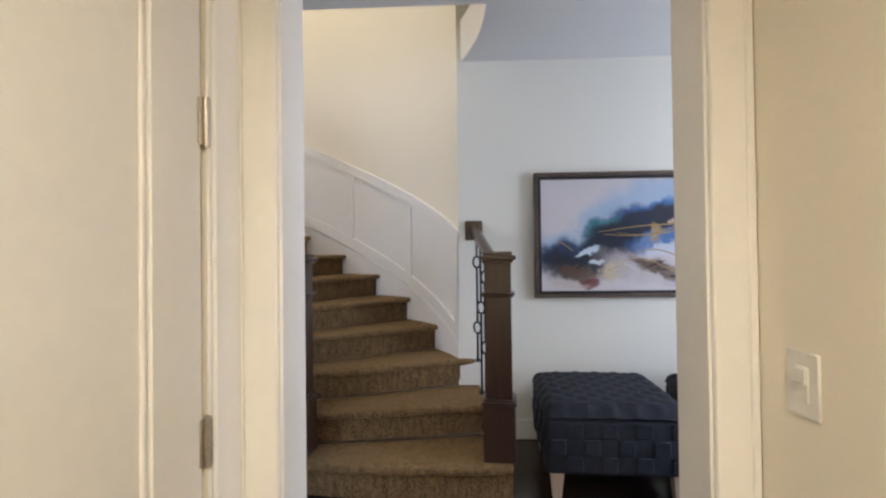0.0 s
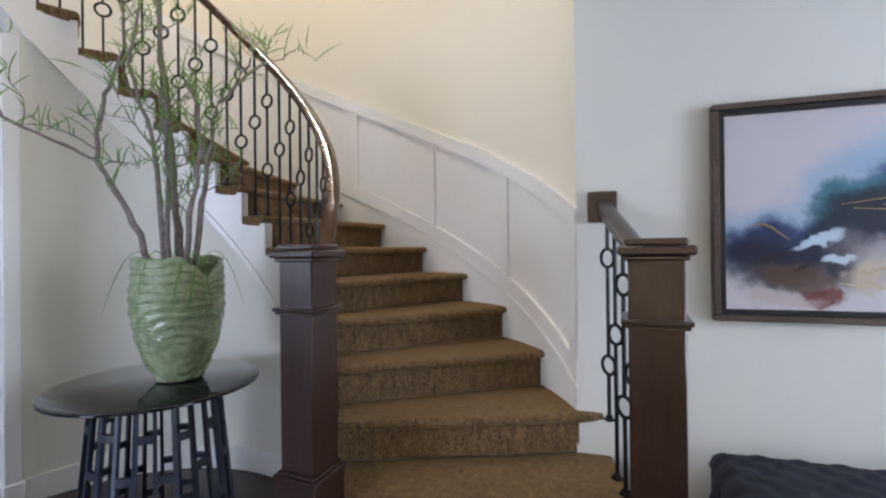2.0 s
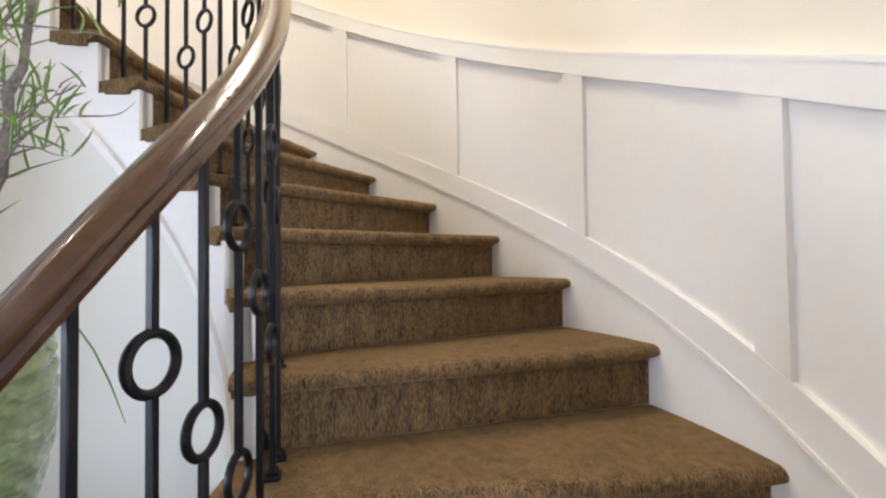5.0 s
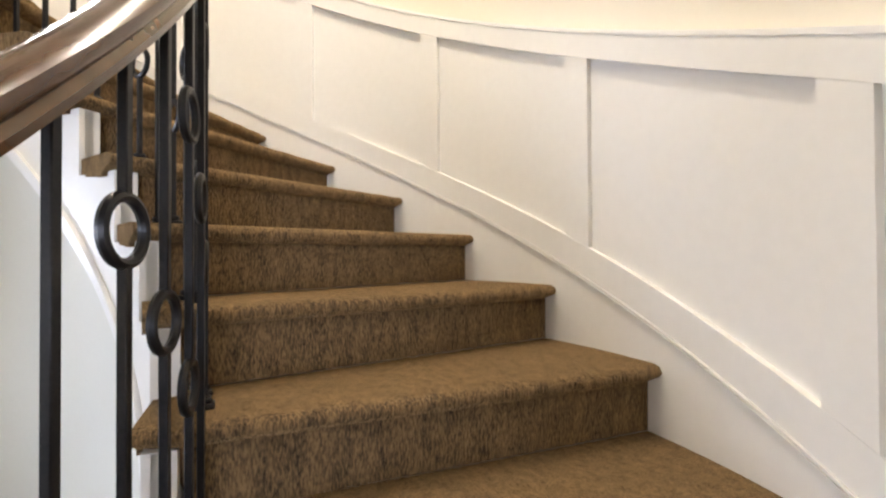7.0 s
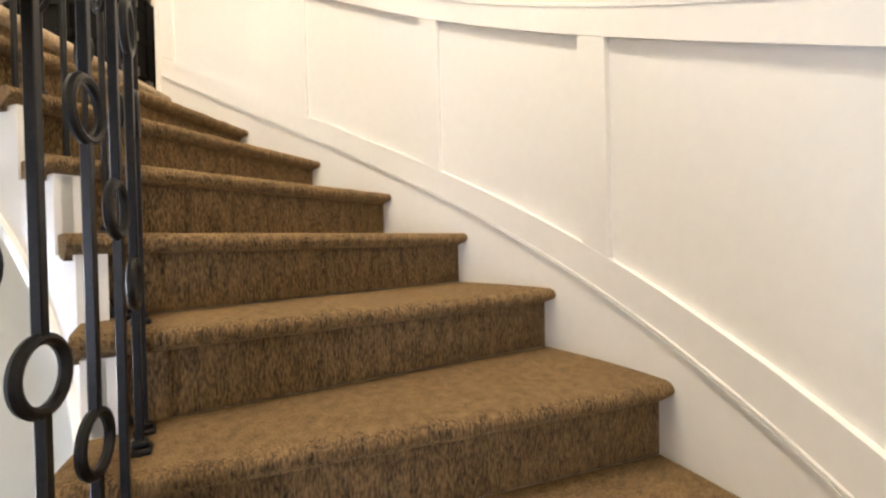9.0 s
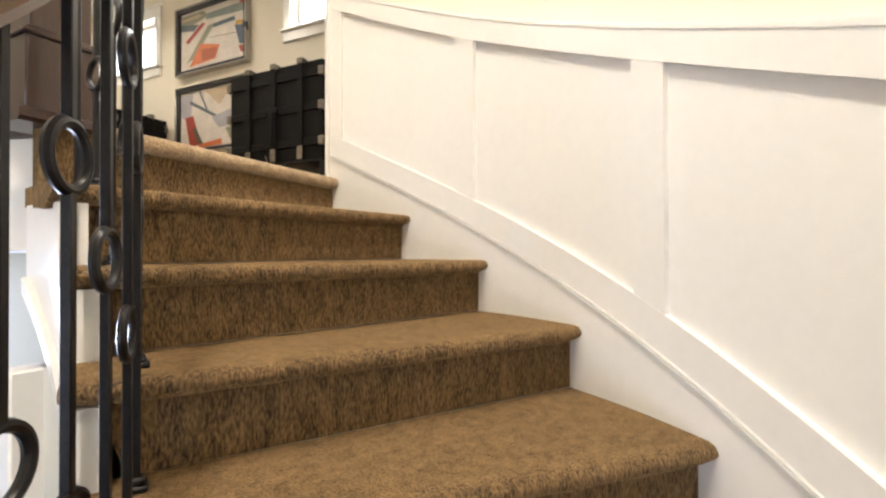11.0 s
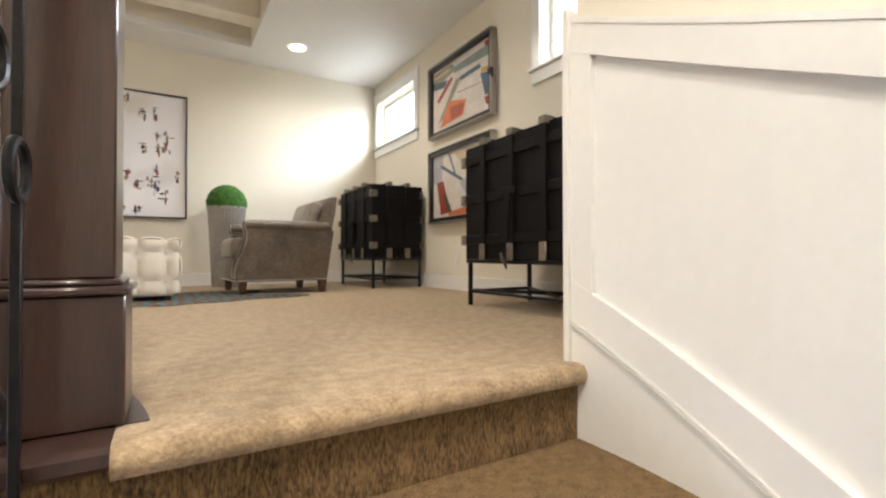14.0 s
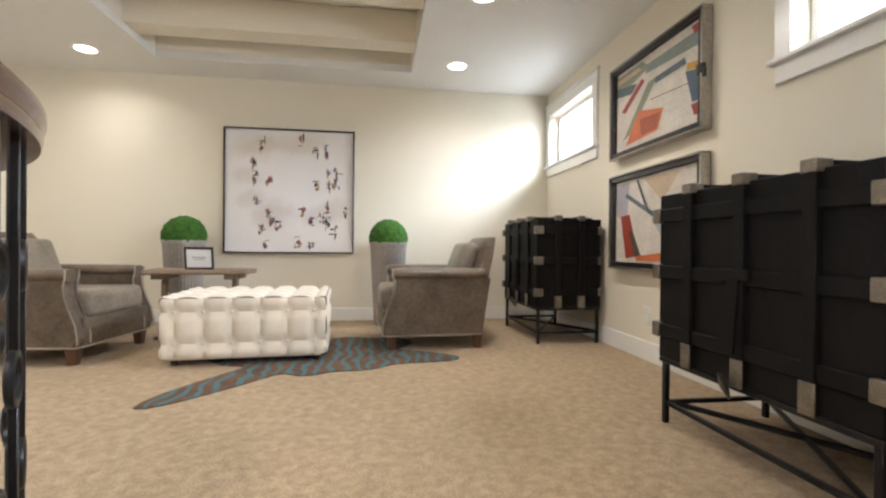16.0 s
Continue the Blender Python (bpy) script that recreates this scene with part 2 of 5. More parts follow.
INK, NAVY, BLUE, TEAL = (0.010, 0.014, 0.030), (0.014, 0.035, 0.12), (0.05, 0.16, 0.40), (0.05, 0.22, 0.26)
SKYB, BLUSH, UMBER, IVORY, RUSTY = (0.28, 0.42, 0.58), (0.52, 0.46, 0.47), (0.10, 0.055, 0.03), (0.58, 0.48, 0.34), (0.14, 0.02, 0.012)
M_SEASCAPE = blob_paint("blue_wave_painting", (0.60, 0.56, 0.57), [
    (-0.70, -0.10, 0.20, 0.12, 10, 0.5, 0.8, SKYB), (-0.42, 0.10, 0.20, 0.12, 35, 0.5, 0.7, SKYB), (-0.05, 0.28, 0.36, 0.11, 12, 0.5, 0.75, SKYB), (0.50, 0.34, 0.40, 0.12, 12, 0.5, 0.8, SKYB),
    (-0.66, -0.16, 0.22, 0.12, 8, 0.35, 0.95, NAVY), (-0.28, 0.04, 0.30, 0.13, 26, 0.3, 0.95, NAVY), (0.06, 0.16, 0.40, 0.10, 14, 0.3, 0.95, BLUE), (0.50, 0.22, 0.36, 0.12, 16, 0.3, 0.95, NAVY),
    (-0.40, 0.03, 0.16, 0.08, 30, 0.4, 0.9, TEAL), (-0.12, 0.08, 0.34, 0.10, 16, 0.3, 0.96, INK), (0.28, 0.16, 0.34, 0.11, 12, 0.3, 0.94, INK), (-0.36, -0.12, 0.24, 0.18, 20, 0.3, 0.96, INK), (-0.70, -0.22, 0.17, 0.12, 0, 0.4, 0.92, INK), (0.30, 0.02, 0.30, 0.07, 4, 0.3, 0.9, NAVY),
    (0.10, -0.04, 0.30, 0.07, 6, 0.4, 0.85, BLUE), (0.05, -0.10, 0.13, 0.05, 10, 0.3, 0.9, (0.60, 0.62, 0.68)), (0.36, -0.03, 0.18, 0.06, 4, 0.3, 0.85, (0.55, 0.58, 0.66)), (-0.52, -0.12, 0.10, 0.025, 14, 0.3, 0.95, (0.55, 0.66, 0.74)), (-0.45, -0.19, 0.07, 0.02, 20, 0.3, 0.9, (0.60, 0.70, 0.76)),
    (-0.05, -0.26, 0.36, 0.10, -16, 0.4, 0.85, BLUSH), (0.02, -0.27, 0.26, 0.05, -22, 0.35, 0.92, UMBER), (-0.60, -0.28, 0.16, 0.05, -4, 0.4, 0.85, UMBER), (-0.34, -0.27, 0.08, 0.06, 30, 0.5, 0.9, IVORY), (-0.52, -0.35, 0.07, 0.04, -10, 0.3, 0.9, RUSTY), (-0.66, -0.37, 0.12, 0.03, 0, 0.4, 0.9, (0.52, 0.44, 0.42)),
    (-0.01, 0.01, 0.05, 0.05, 0, 0.4, 0.85, (0.45, 0.30, 0.12)), (0.14, 0.10, 0.055, 0.022, 2, 0.2, 0.9, (0.62, 0.44, 0.36)), (0.42, -0.26, 0.30, 0.10, 0, 0.5, 0.8, (0.60, 0.56, 0.58))], 0.055, 5.5)
M_DABS = blob_paint("pale_dabbed_canvas", (0.82, 0.79, 0.785), [
    (-0.30, 0.42, 0.20, 0.10, 10, 0.6, 0.55, (0.62, 0.53, 0.40)), (0.10, 0.44, 0.20, 0.09, 10, 0.6, 0.5, (0.64, 0.56, 0.44)), (0.0, 0.0, 0.30, 0.30, 0, 0.6, 0.6, (0.84, 0.83, 0.86)), (-0.38, -0.08, 0.12, 0.06, 20, 0.6, 0.4, (0.62, 0.55, 0.48)),
    (0.42, -0.16, 0.12, 0.10, 0, 0.6, 0.4, (0.60, 0.54, 0.50)), (-0.16, -0.22, 0.16, 0.14, 20, 0.6, 0.45, (0.58, 0.50, 0.45)), (0.24, -0.24, 0.16, 0.08, 0, 0.6, 0.4, (0.56, 0.52, 0.54)), (-0.40, 0.14, 0.12, 0.08, 0, 0.6, 0.4, (0.62, 0.55, 0.48))], 0.05, 6, 0.5)

# ---- mesh tools ----
class Shape:
    """Collects primitives into one mesh."""
    def __init__(self):
        self.bm = bmesh.new()

    def box(self, x0, y0, z0, x1, y1, z1, bevel=0.0, seg=1, m=None):
        r = bmesh.ops.create_cube(self.bm, size=1.0, matrix=(m or Matrix()) @ Matrix.Translation(((x0 + x1) / 2, (y0 + y1) / 2, (z0 + z1) / 2)) @ Matrix.Diagonal((abs(x1 - x0), abs(y1 - y0), abs(z1 - z0), 1)))
        if bevel:
            es = list({e for v in r["verts"] for e in v.link_edges})
            bmesh.ops.bevel(self.bm, geom=es, offset=bevel, segments=seg, affect="EDGES", profile=0.5, clamp_overlap=True)
        return self

    def cyl(self, m, r, h, seg=16, r2=None):
        bmesh.ops.create_cone(self.bm, cap_ends=True, segments=seg, radius1=r, radius2=r if r2 is None else r2, depth=h, matrix=m @ Matrix.Translation((0, 0, h / 2)))
        return self

    def tube(self, pts, r, seg=8, ends=True, square=False):
        """A tube through pts; r is one radius or one for each point."""
        pts = [Vector(p) for p in pts]
        rs = r if isinstance(r, (list, tuple)) else [r] * len(pts)
        rings, up = [], Vector((0.123, 0.456, 0.88)).normalized()
        for i, p in enumerate(pts):
            d = (pts[min(i + 1, len(pts) - 1)] - pts[max(i - 1, 0)]).normalized()
            u = d.cross(up)
            u = u.normalized() if u.length > 1e-4 else d.orthogonal().normalized()
            w = u.cross(d).normalized()
            rings.append([self.bm.verts.new(p + rs[i] * (math.cos(2 * math.pi * k / seg) * u + math.sin(2 * math.pi * k / seg) * w)) for k in range(seg)])
        for a, b in zip(rings, rings[1:]):
            for k in range(seg):
                self.bm.faces.new((a[k], a[(k + 1) % seg], b[(k + 1) % seg], b[k]))
        if ends:
            self.bm.faces.new(rings[0][::-1]), self.bm.faces.new(rings[-1])
        return self

    def sweep(self, sections, closed=True, caps=True):
        """Joins equal loops of points into a skin."""
        rings = [[self.bm.verts.new(p) for p in s] for s in sections]
        n = len(rings[0])
        for a, b in zip(rings, rings[1:]):
            for k in range(n if closed else n - 1):
                self.bm.faces.new((a[k], a[(k + 1) % n], b[(k + 1) % n], b[k]))
        if caps and closed:
            self.bm.faces.new(rings[0][::-1]), self.bm.faces.new(rings[-1])
        return self

    def prism(self, poly, z0, z1):
        lo, hi = [self.bm.verts.new((x, y, z0)) for x, y in poly], [self.bm.verts.new((x, y, z1)) for x, y in poly]
        n = len(poly)
        self.bm.faces.new(lo[::-1]), self.bm.faces.new(hi)
        for k in range(n):
            self.bm.faces.new((lo[k], lo[(k + 1) % n], hi[(k + 1) % n], hi[k]))
        return self

    def lathe(self, prof, seg=32, m=None, wob=None):
        m = m or Matrix()
        secs = []
        for r, z in prof:
            secs.append([m @ Vector(((r * (wob(a, z) if wob else 1)) * math.cos(a), (r * (wob(a, z) if wob else 1)) * math.sin(a), z)) for a in [2 * math.pi * k / seg for k in range(seg)]])
        return self.sweep(secs)

    def ring(self, c, axis_m, R, r, seg=20, sub=6):
        pts = []
        for k in range(seg):
            a = 2 * math.pi * k / seg
            ctr = Vector((R * math.cos(a), 0, R * math.sin(a)))
            out = ctr.normalized()
            pts.append([Vector(c) + axis_m @ (ctr + r * (math.cos(b) * out + math.sin(b) * Vector((0, 1, 0)))) for b in [2 * math.pi * j / sub for j in range(sub)]])
        pts.append(pts[0])
        return self.sweep(pts, True, False)

    def done(self, name, material, parent=None, m=None, smooth=True, angle=40):
        bm = self.bm
        bmesh.ops.recalc_face_normals(bm, faces=bm.faces)
        if smooth:
            for f in bm.faces:
                f.smooth = True
            lim = radians(angle)
            for e in bm.edges:
                if len(e.link_faces) == 2 and e.calc_face_angle(0) > lim:
                    e.smooth = False
        me = bpy.data.meshes.new(name)
        bm.to_mesh(me)
        bm.free()
        me.materials.append(material)
        ob = new(name, me)
        if parent:
            ob.parent = parent
        if m is not None:
            ob.matrix_basis = m
        return ob


def thing(name, m, label, category, group=""):
    ob = new(name)
    ob.matrix_basis = m
    ob.empty_display_size = 0.1
    return tagged(ob, label, category, group)


def structure(ob, label="", category=""):
    return tagged(ob, label, category, kind="structure")


def polar(r, deg, z=0.0):
    return Vector((r * math.cos(radians(deg)), r * math.sin(radians(deg)), z))


# ---- plan of the stair ----
RO, RI, STEP, RISE, N = 2.186, 1.0, 11.5, 0.2, 16
WALL_A, WALL_B = 35.8, 185.4          # the curved wall runs between these bearings
def pitch_line(deg):
    return deg / STEP * RISE
def arc(r, a, b, n):
    return [(r * math.cos(radians(a + (b - a) * i / n)), r * math.sin(radians(a + (b - a) * i / n))) for i in range(n + 1)]
def band(r0, r1, a, b, lo, hi, n=60):
    """Curved board between two radii whose lower and upper edges are functions of the bearing."""
    s = Shape()
    s.sweep([[polar(r0, d, lo(d)), polar(r1, d, lo(d)), polar(r1, d, hi(d)), polar(r0, d, hi(d))] for d in [a + (b - a) * i / n for i in range(n + 1)]])
    return s
def flat(z):
    return lambda d: z
def above(h):
    return lambda d: pitch_line(d) + h

# ---- large structure ----
AW = pose(1.775, 1.275, 0, 0, 0, 14.0)     # hall wall with the long picture: starts at the corner of the curved wall
structure(Shape().box(-4.5, -8.4, -0.12, 6.4, 3.4, -0.004).done("floor", M_FLOOR), "very dark espresso wooden floor of the lower hall", "floor")

# outer curved wall, plaster
structure(band(RO + 0.016, RO + 0.14, WALL_A, WALL_B, flat(0), flat(CEIL), 90).done("wall_curved", M_CREAM), "cream painted curved stair wall", "wall")
structure(Shape().box(0.0, 0.0, 0, 4.6, 0.14, CEIL).done("wall_picture", M_HALL, m=AW), "pale painted hall wall behind the long picture", "wall")

# slab between the floors, with the opening over the stair
hole = arc(1.075, 188.0, 374.0, 60) + arc(RO + 0.03, 14.0, 36.0, 10)
corner_b = AW @ Vector((4.6, 0.1, 0))
outline = [(-3.9, 0.35), (-2.32, -0.27)] + hole + [(1.80, 1.33), (corner_b.x, corner_b.y), (6.2, -8.2), (-3.9, -8.2)]
structure(Shape().prism(outline, 2.85, 2.856).done("ceiling_lower", M_CEIL), "pale ceiling of the lower hall", "ceiling")
structure(Shape().prism(outline, 2.86, UP - 0.03).done("slab_between_floors", M_WHITE), "white edge of the floor between storeys", "floor slab")
up_out = [(-3.9, 0.35), (-2.2, -0.17)] + [(x, y) for x, y in arc(1.19, 186.5, 374.0, 50)] + arc(RO + 0.06, 14.5, 36.0, 8) + [(1.80, 1.36), (corner_b.x, corner_b.y), (6.2, -4.6), (-3.9, -4.6)]
structure(Shape().prism(up_out, UP - 0.028, UP).done("floor_upper", M_CARPET_UP), "beige loop pile carpet of the upper room", "floor")
edge = Shape()
edge.sweep([[polar(1.04, d, UP - 0.028), polar(1.19, d, UP - 0.028), polar(1.19, d, UP + 0.006), polar(1.05, d, UP + 0.006), polar(1.035, d, UP - 0.01)] for d in [190 + 184 * i / 70 for i in range(71)]])
structure(edge.done("landing_edge_trim", M_WOOD), "dark wooden nosing round the stair well", "trim")
structure(band(1.052, 1.075, 186, 374, flat(2.84), flat(UP - 0.03), 60).done("well_fascia", M_WHITE), "white fascia round the stair well", "trim")

# upper room
def room_box(name, material, x0, y0, z0, x1, y1, z1, label="", cat=""):
    return structure(Shape().box(x0, y0, z0, x1, y1, z1).done(name, material, m=ROOM), label, cat)
H_UP = CEIL - UP
WZ0, WZ1 = 1.56, 2.06
WINS = [(0.10, 1.04), (2.86, 3.80)]
ww = Shape()
ww.box(-0.14, -0.14, 0, 0, 4.62, WZ0).box(-0.14, -0.14, WZ1, 0, 4.62, H_UP)
for a, b in [(-0.14, WINS[0][0]), (WINS[0][1], WINS[1][0]), (WINS[1][1], 4.62)]:
    ww.box(-0.14, a, WZ0, 0, b, WZ1)
structure(ww.done("wall_window", M_CREAM, m=ROOM), "cream upper wall with two high windows", "wall")
room_box("wall_painting", M_CREAM, 0.0, -0.14, 0, 5.3, 0, H_UP, "cream wall behind the square painting", "wall")
room_box("wall_upper_east", M_CREAM, 5.0, 0.0, 0, 5.14, 3.4, H_UP, "plain cream wall of the upper room", "wall")
room_box("wall_upper_hall", M_CREAM, 5.14, 3.26, 0, 9.0, 3.4, H_UP, "plain cream wall of the upper hall", "wall")
room_box("wall_stair_return", M_CREAM, 0.0, 4.24, 0, 1.10, 4.36, H_UP, "cream wall closing the end of the stair", "wall")
structure(Shape().box(-3.3, -5.2, CEIL + 0.34, 6.4, 3.6, CEIL + 0.40).done("roof", M_CEIL), "plain roof slab", "roof")
structure(Shape().box(5.9, -8.3, 2.86, 6.02, 3.2, CEIL).done("wall_far_upper", M_CREAM), "plain cream wall", "wall")
structure(Shape().box(-4.6, 2.5, 0, 6.4, 2.6, CEIL + 0.34).done("wall_back", M_CREAM), "plain outer wall behind the stair", "wall")

# upper ceiling with the stepped tray recess
TX0, TX1, TY0, TY1 = 1.45, 3.60, 0.42, 3.3
cl = Shape()
cl.box(-0.14, -0.14, H_UP, TX0, 7.6, H_UP + 0.06).box(TX1, -0.14, H_UP, 9.4, 7.6, H_UP + 0.06)
cl.box(TX0, -0.14, H_UP, TX1, TY0, H_UP + 0.06).box(TX0, TY1, H_UP, TX1, 7.6, H_UP + 0.06)
structure(cl.done("ceiling", M_CEIL, m=ROOM), "white upper ceiling round a tray recess", "ceiling")
room_box("ceiling_tray", M_CREAM, TX0 - 0.02, TY0 - 0.02, H_UP + 0.30, TX1 + 0.02, TY1 + 0.02, H_UP + 0.33, "cream top of the ceiling tray", "ceiling")
tr = Shape()
for x0, y0, x1, y1 in ((TX0 - 0.02, TY0 - 0.02, TX0, TY1 + 0.02), (TX1, TY0 - 0.02, TX1 + 0.02, TY1 + 0.02), (TX0, TY0 - 0.02, TX1, TY0), (TX0, TY1, TX1, TY1 + 0.02)):
    tr.box(x0, y0, H_UP + 0.061, x1, y1, H_UP + 0.30)
structure(tr.done("ceiling_tray_sides", M_CREAM, m=ROOM), "cream sides of the ceiling tray", "ceiling")
for i in range(4):
    y = TY0 + 0.30 + i * 0.72
    structure(Shape().box(TX0, y, H_UP + 0.05, TX1, y + 0.20, H_UP + 0.298, 0.004).done("ceiling_beam", M_CREAM, m=ROOM), "cream painted beam across the ceiling tray", "beam")

# baseboards of the upper room
bb = Shape()
bb.box(0.0, 0.0, 0, 5.0, 0.016, 0.125, 0.004).box(0.0, 0.016, 0, 0.016, 4.24, 0.125, 0.004).box(4.984, 0.016, 0, 5.0, 3.4, 0.125, 0.004)
structure(bb.done("baseboard", M_WHITE, m=ROOM), "white painted baseboard of the upper room", "baseboard")


def high_window(m, w, h):
    t = structure(thing("window_high", m, "white framed high window with bright daylight", "window"))
    s = Shape()
    s.box(0.0, -w / 2 - 0.085, h, 0.022, w / 2 + 0.085, h + 0.10, 0.004).box(0.0, -w / 2 - 0.10, h + 0.10, 0.034, w / 2 + 0.10, h + 0.12, 0.004)
    s.box(0.0, -w / 2 - 0.08, 0, 0.02, -w / 2, h, 0.003).box(0.0, w / 2, 0, 0.02, w / 2 + 0.08, h, 0.003)
    s.box(0.0, -w / 2 - 0.08, -0.11, 0.02, w / 2 + 0.08, -0.025, 0.003)
    s.done("casing", M_WHITE, t)
    Shape().box(-0.10, -w / 2 - 0.10, -0.024, 0.045, w / 2 + 0.10, 0.0, 0.005).done("sill", M_WHITE, t)
    f = Shape()
    for a, b, c, d in ((-w / 2, 0, w / 2, 0.035), (-w / 2, h - 0.035, w / 2, h), (-w / 2, 0.035, -w / 2 + 0.035, h - 0.035), (w / 2 - 0.035, 0.035, w / 2, h - 0.035)):
        f.box(-0.13, a, b, -0.08, c, d, 0.003)
    f.done("sash", M_WHITE, t)
    return t


for a, b in WINS:
    high_window(ROOM @ pose(0, (a + b) / 2, WZ0), b - a, WZ1 - WZ0)
room_box("backdrop_upper", M_OUT, -1.62, -5.0, -0.5, -1.60, 7.0, 6.0, "bright overcast daylight outside the upper windows", "backdrop")

# recessed ceiling lights, some of them only added as fill
def downlight(m, r, group):
    t = thing("recessed_downlight", m, "round white recessed ceiling light, lit, real or added", "ceiling light", group)
    Shape().lathe([(r, 0.0), (r * 1.32, 0.0), (r * 1.34, -0.004), (r * 1.26, -0.008), (r * 1.02, -0.006)], 32).done("trim", M_WHITE, t)
    Shape().cyl(pose(0, 0, -0.0095), r * 0.99, 0.002, 32).done("lens", M_LAMP, t)
    return t


first = None
for cx, cy in CANS:
    m = ROOM @ pose(cx, cy, H_UP - 0.001)
    first = copy_thing(first, m) if first else downlight(m, 0.075, "recessed lights of the upper ceiling")
for cx, cy, watts in STAIR_CANS:
    copy_thing(first, pose(cx, cy, CEIL - 0.001))
# fitting for the added corridor fill, out of view
copy_thing(first, pose(2.91, -2.9, 2.649))

# ---- lower storey: corridor with the cased opening, great room, hall end ----
# corridor frame: origin at the foot of the left jamb, x along the cased opening, y into the hall
COR = pose(1.983, -1.178, 0, 0, 0, 14.0)
WL, WR, JD = -0.103, 1.072, 0.155     # corridor walls and depth of the jambs
OPEN = 0.971                          # width of the opening
def cor(name, shape, material, label, cat):
    return structure(shape.done(name, material, m=COR), label, cat)
cor("wall_corridor_west", Shape().box(WL - 0.12, -3.2, 0, WL, -1.05, 2.65).box(WL - 0.12, -1.05, 2.06, WL, -0.135, 2.65).box(WL - 0.12, -0.135, 0, WL, 0.0, 2.65), M_CREAM, "cream corridor wall with a door in it", "wall")
cor("wall_corridor_east", Shape().box(WR, -3.2, 0, WR + 0.12, 0.0, 2.65), M_CREAM, "cream corridor wall with a light switch", "wall")
cor("wall_corridor_end", Shape().box(WL - 0.12, -3.32, 0, WR + 0.12, -3.2, 2.65), M_CREAM, "plain cream corridor end wall", "wall")
cor("ceiling_corridor", Shape().box(WL - 0.12, -3.32, 2.65, WR + 0.12, JD, 2.70), M_CEIL, "white corridor ceiling", "ceiling")
cor("opening_header", Shape().box(WL, 0.004, 2.32, WR, JD - 0.004, 2.649), M_CREAM, "cream header over the cased opening", "wall")
cor("wall_hall_corner", Shape().box(-0.76, 0.02, 0, -0.02, JD - 0.016, 2.85), M_HALL, "plain pale wall beside the opening", "wall")
cor("wall_hall_south", Shape().box(OPEN + 0.02, 0.02, 0, 4.3, JD - 0.016, 2.85), M_HALL, "plain pale wall of the hall", "wall")
lin = Shape()
# jamb linings, then casings on both faces with a raised back band
lin.box(-0.02, 0.0, 0, 0.0, JD, 2.32, 0.002).box(OPEN, 0.0, 0, OPEN + 0.02, JD, 2.32, 0.002)
for y0, y1, y2 in ((-0.016, 0.004, -0.024), (JD - 0.004, JD + 0.016, JD + 0.024)):
    lin.box(WL + 0.002, y0, 0, -0.006, y1, 2.32, 0.004).box(OPEN + 0.006, y0, 0, WR - 0.002, y1, 2.32, 0.004)
    lin.box(WL + 0.002, y0, 2.326, WR - 0.002, y1, 2.42, 0.004)
lin.box(WL + 0.002, -0.023, 0, WL + 0.020, -0.016, 2.42, 0.003).box(WR - 0.020, -0.023, 0, WR - 0.002, -0.016, 2.42, 0.003)
cor("opening_casing", lin, M_WHITE, "white painted casing of the hall opening", "trim")
structure(Shape().box(1.2, -8.2, 0, 1.32, -1.14, 2.85).done("wall_great_east", M_HALL), "plain pale wall of the great room", "wall")
# hall end with a window opening
structure(Shape().box(5.9, -0.98, 0, 6.02, 0.0, 2.85).box(5.9, 1.3, 0, 6.02, 2.6, 2.85).box(5.9, 0.0, 2.3, 6.02, 1.3, 2.85).box(5.9, 0.0, 0, 6.02, 1.3, 0.4).done("wall_hall_end", M_HALL), "pale wall with a tall window at the hall end", "wall")
structure(Shape().box(8.5, -3.0, -0.1, 8.52, 4.0, 3.6).done("backdrop_hall", M_OUT), "bright overcast daylight outside", "backdrop")
# far end of the great room, with a wide window
gw = Shape()
gw.box(-4.0, -8.2, 0, -2.9, -8.06, 2.85).box(0.6, -8.2, 0, 1.32, -8.06, 2.85).box(-2.9, -8.2, 2.45, 0.6, -8.06, 2.85).box(-2.9, -8.2, 0, 0.6, -8.06, 0.35)
structure(gw.done("wall_great_south", M_HALL), "pale wall with a wide window", "wall")
gf = structure(thing("window_wide", pose(-1.15, -8.06, 0.35), "white framed wide window with bright daylight", "window"))
s = Shape()
for x in (-1.75, -0.6, 0.55, 1.69):
    s.box(x, -0.09, 0, x + 0.06, -0.04, 2.1, 0.004)
s.box(-1.75, -0.09, 0, 1.75, -0.04, 0.06, 0.004).box(-1.75, -0.09, 2.04, 1.75, -0.04, 2.1, 0.004)
s.done("frame", M_WHITE, gf)
structure(Shape().box(-6.0, -10.6, -0.1, 4.0, -10.58, 4.0).done("backdrop_garden", M_OUT), "bright overcast daylight outside", "backdrop")
structure(Shape().box(-4.0, -8.2, 0, -3.88, 0.4, 2.85).done("wall_great_west", M_HALL), "plain pale wall of the great room", "wall")
structure(Shape().box(-4.0, -0.02, 0, -0.93, 0.10, 2.55).done("wall_under_landing", M_HALL), "pale wall below the landing", "wall")
s = Shape().box(-0.955, -0.055, 0, -0.865, 0.02, 2.55, 0.005).box(-0.965, -0.065, 0, -0.855, 0.03, 0.16, 0.006)
structure(s.done("corner_trim", M_WHITE), "white painted corner trim with a plinth", "trim")

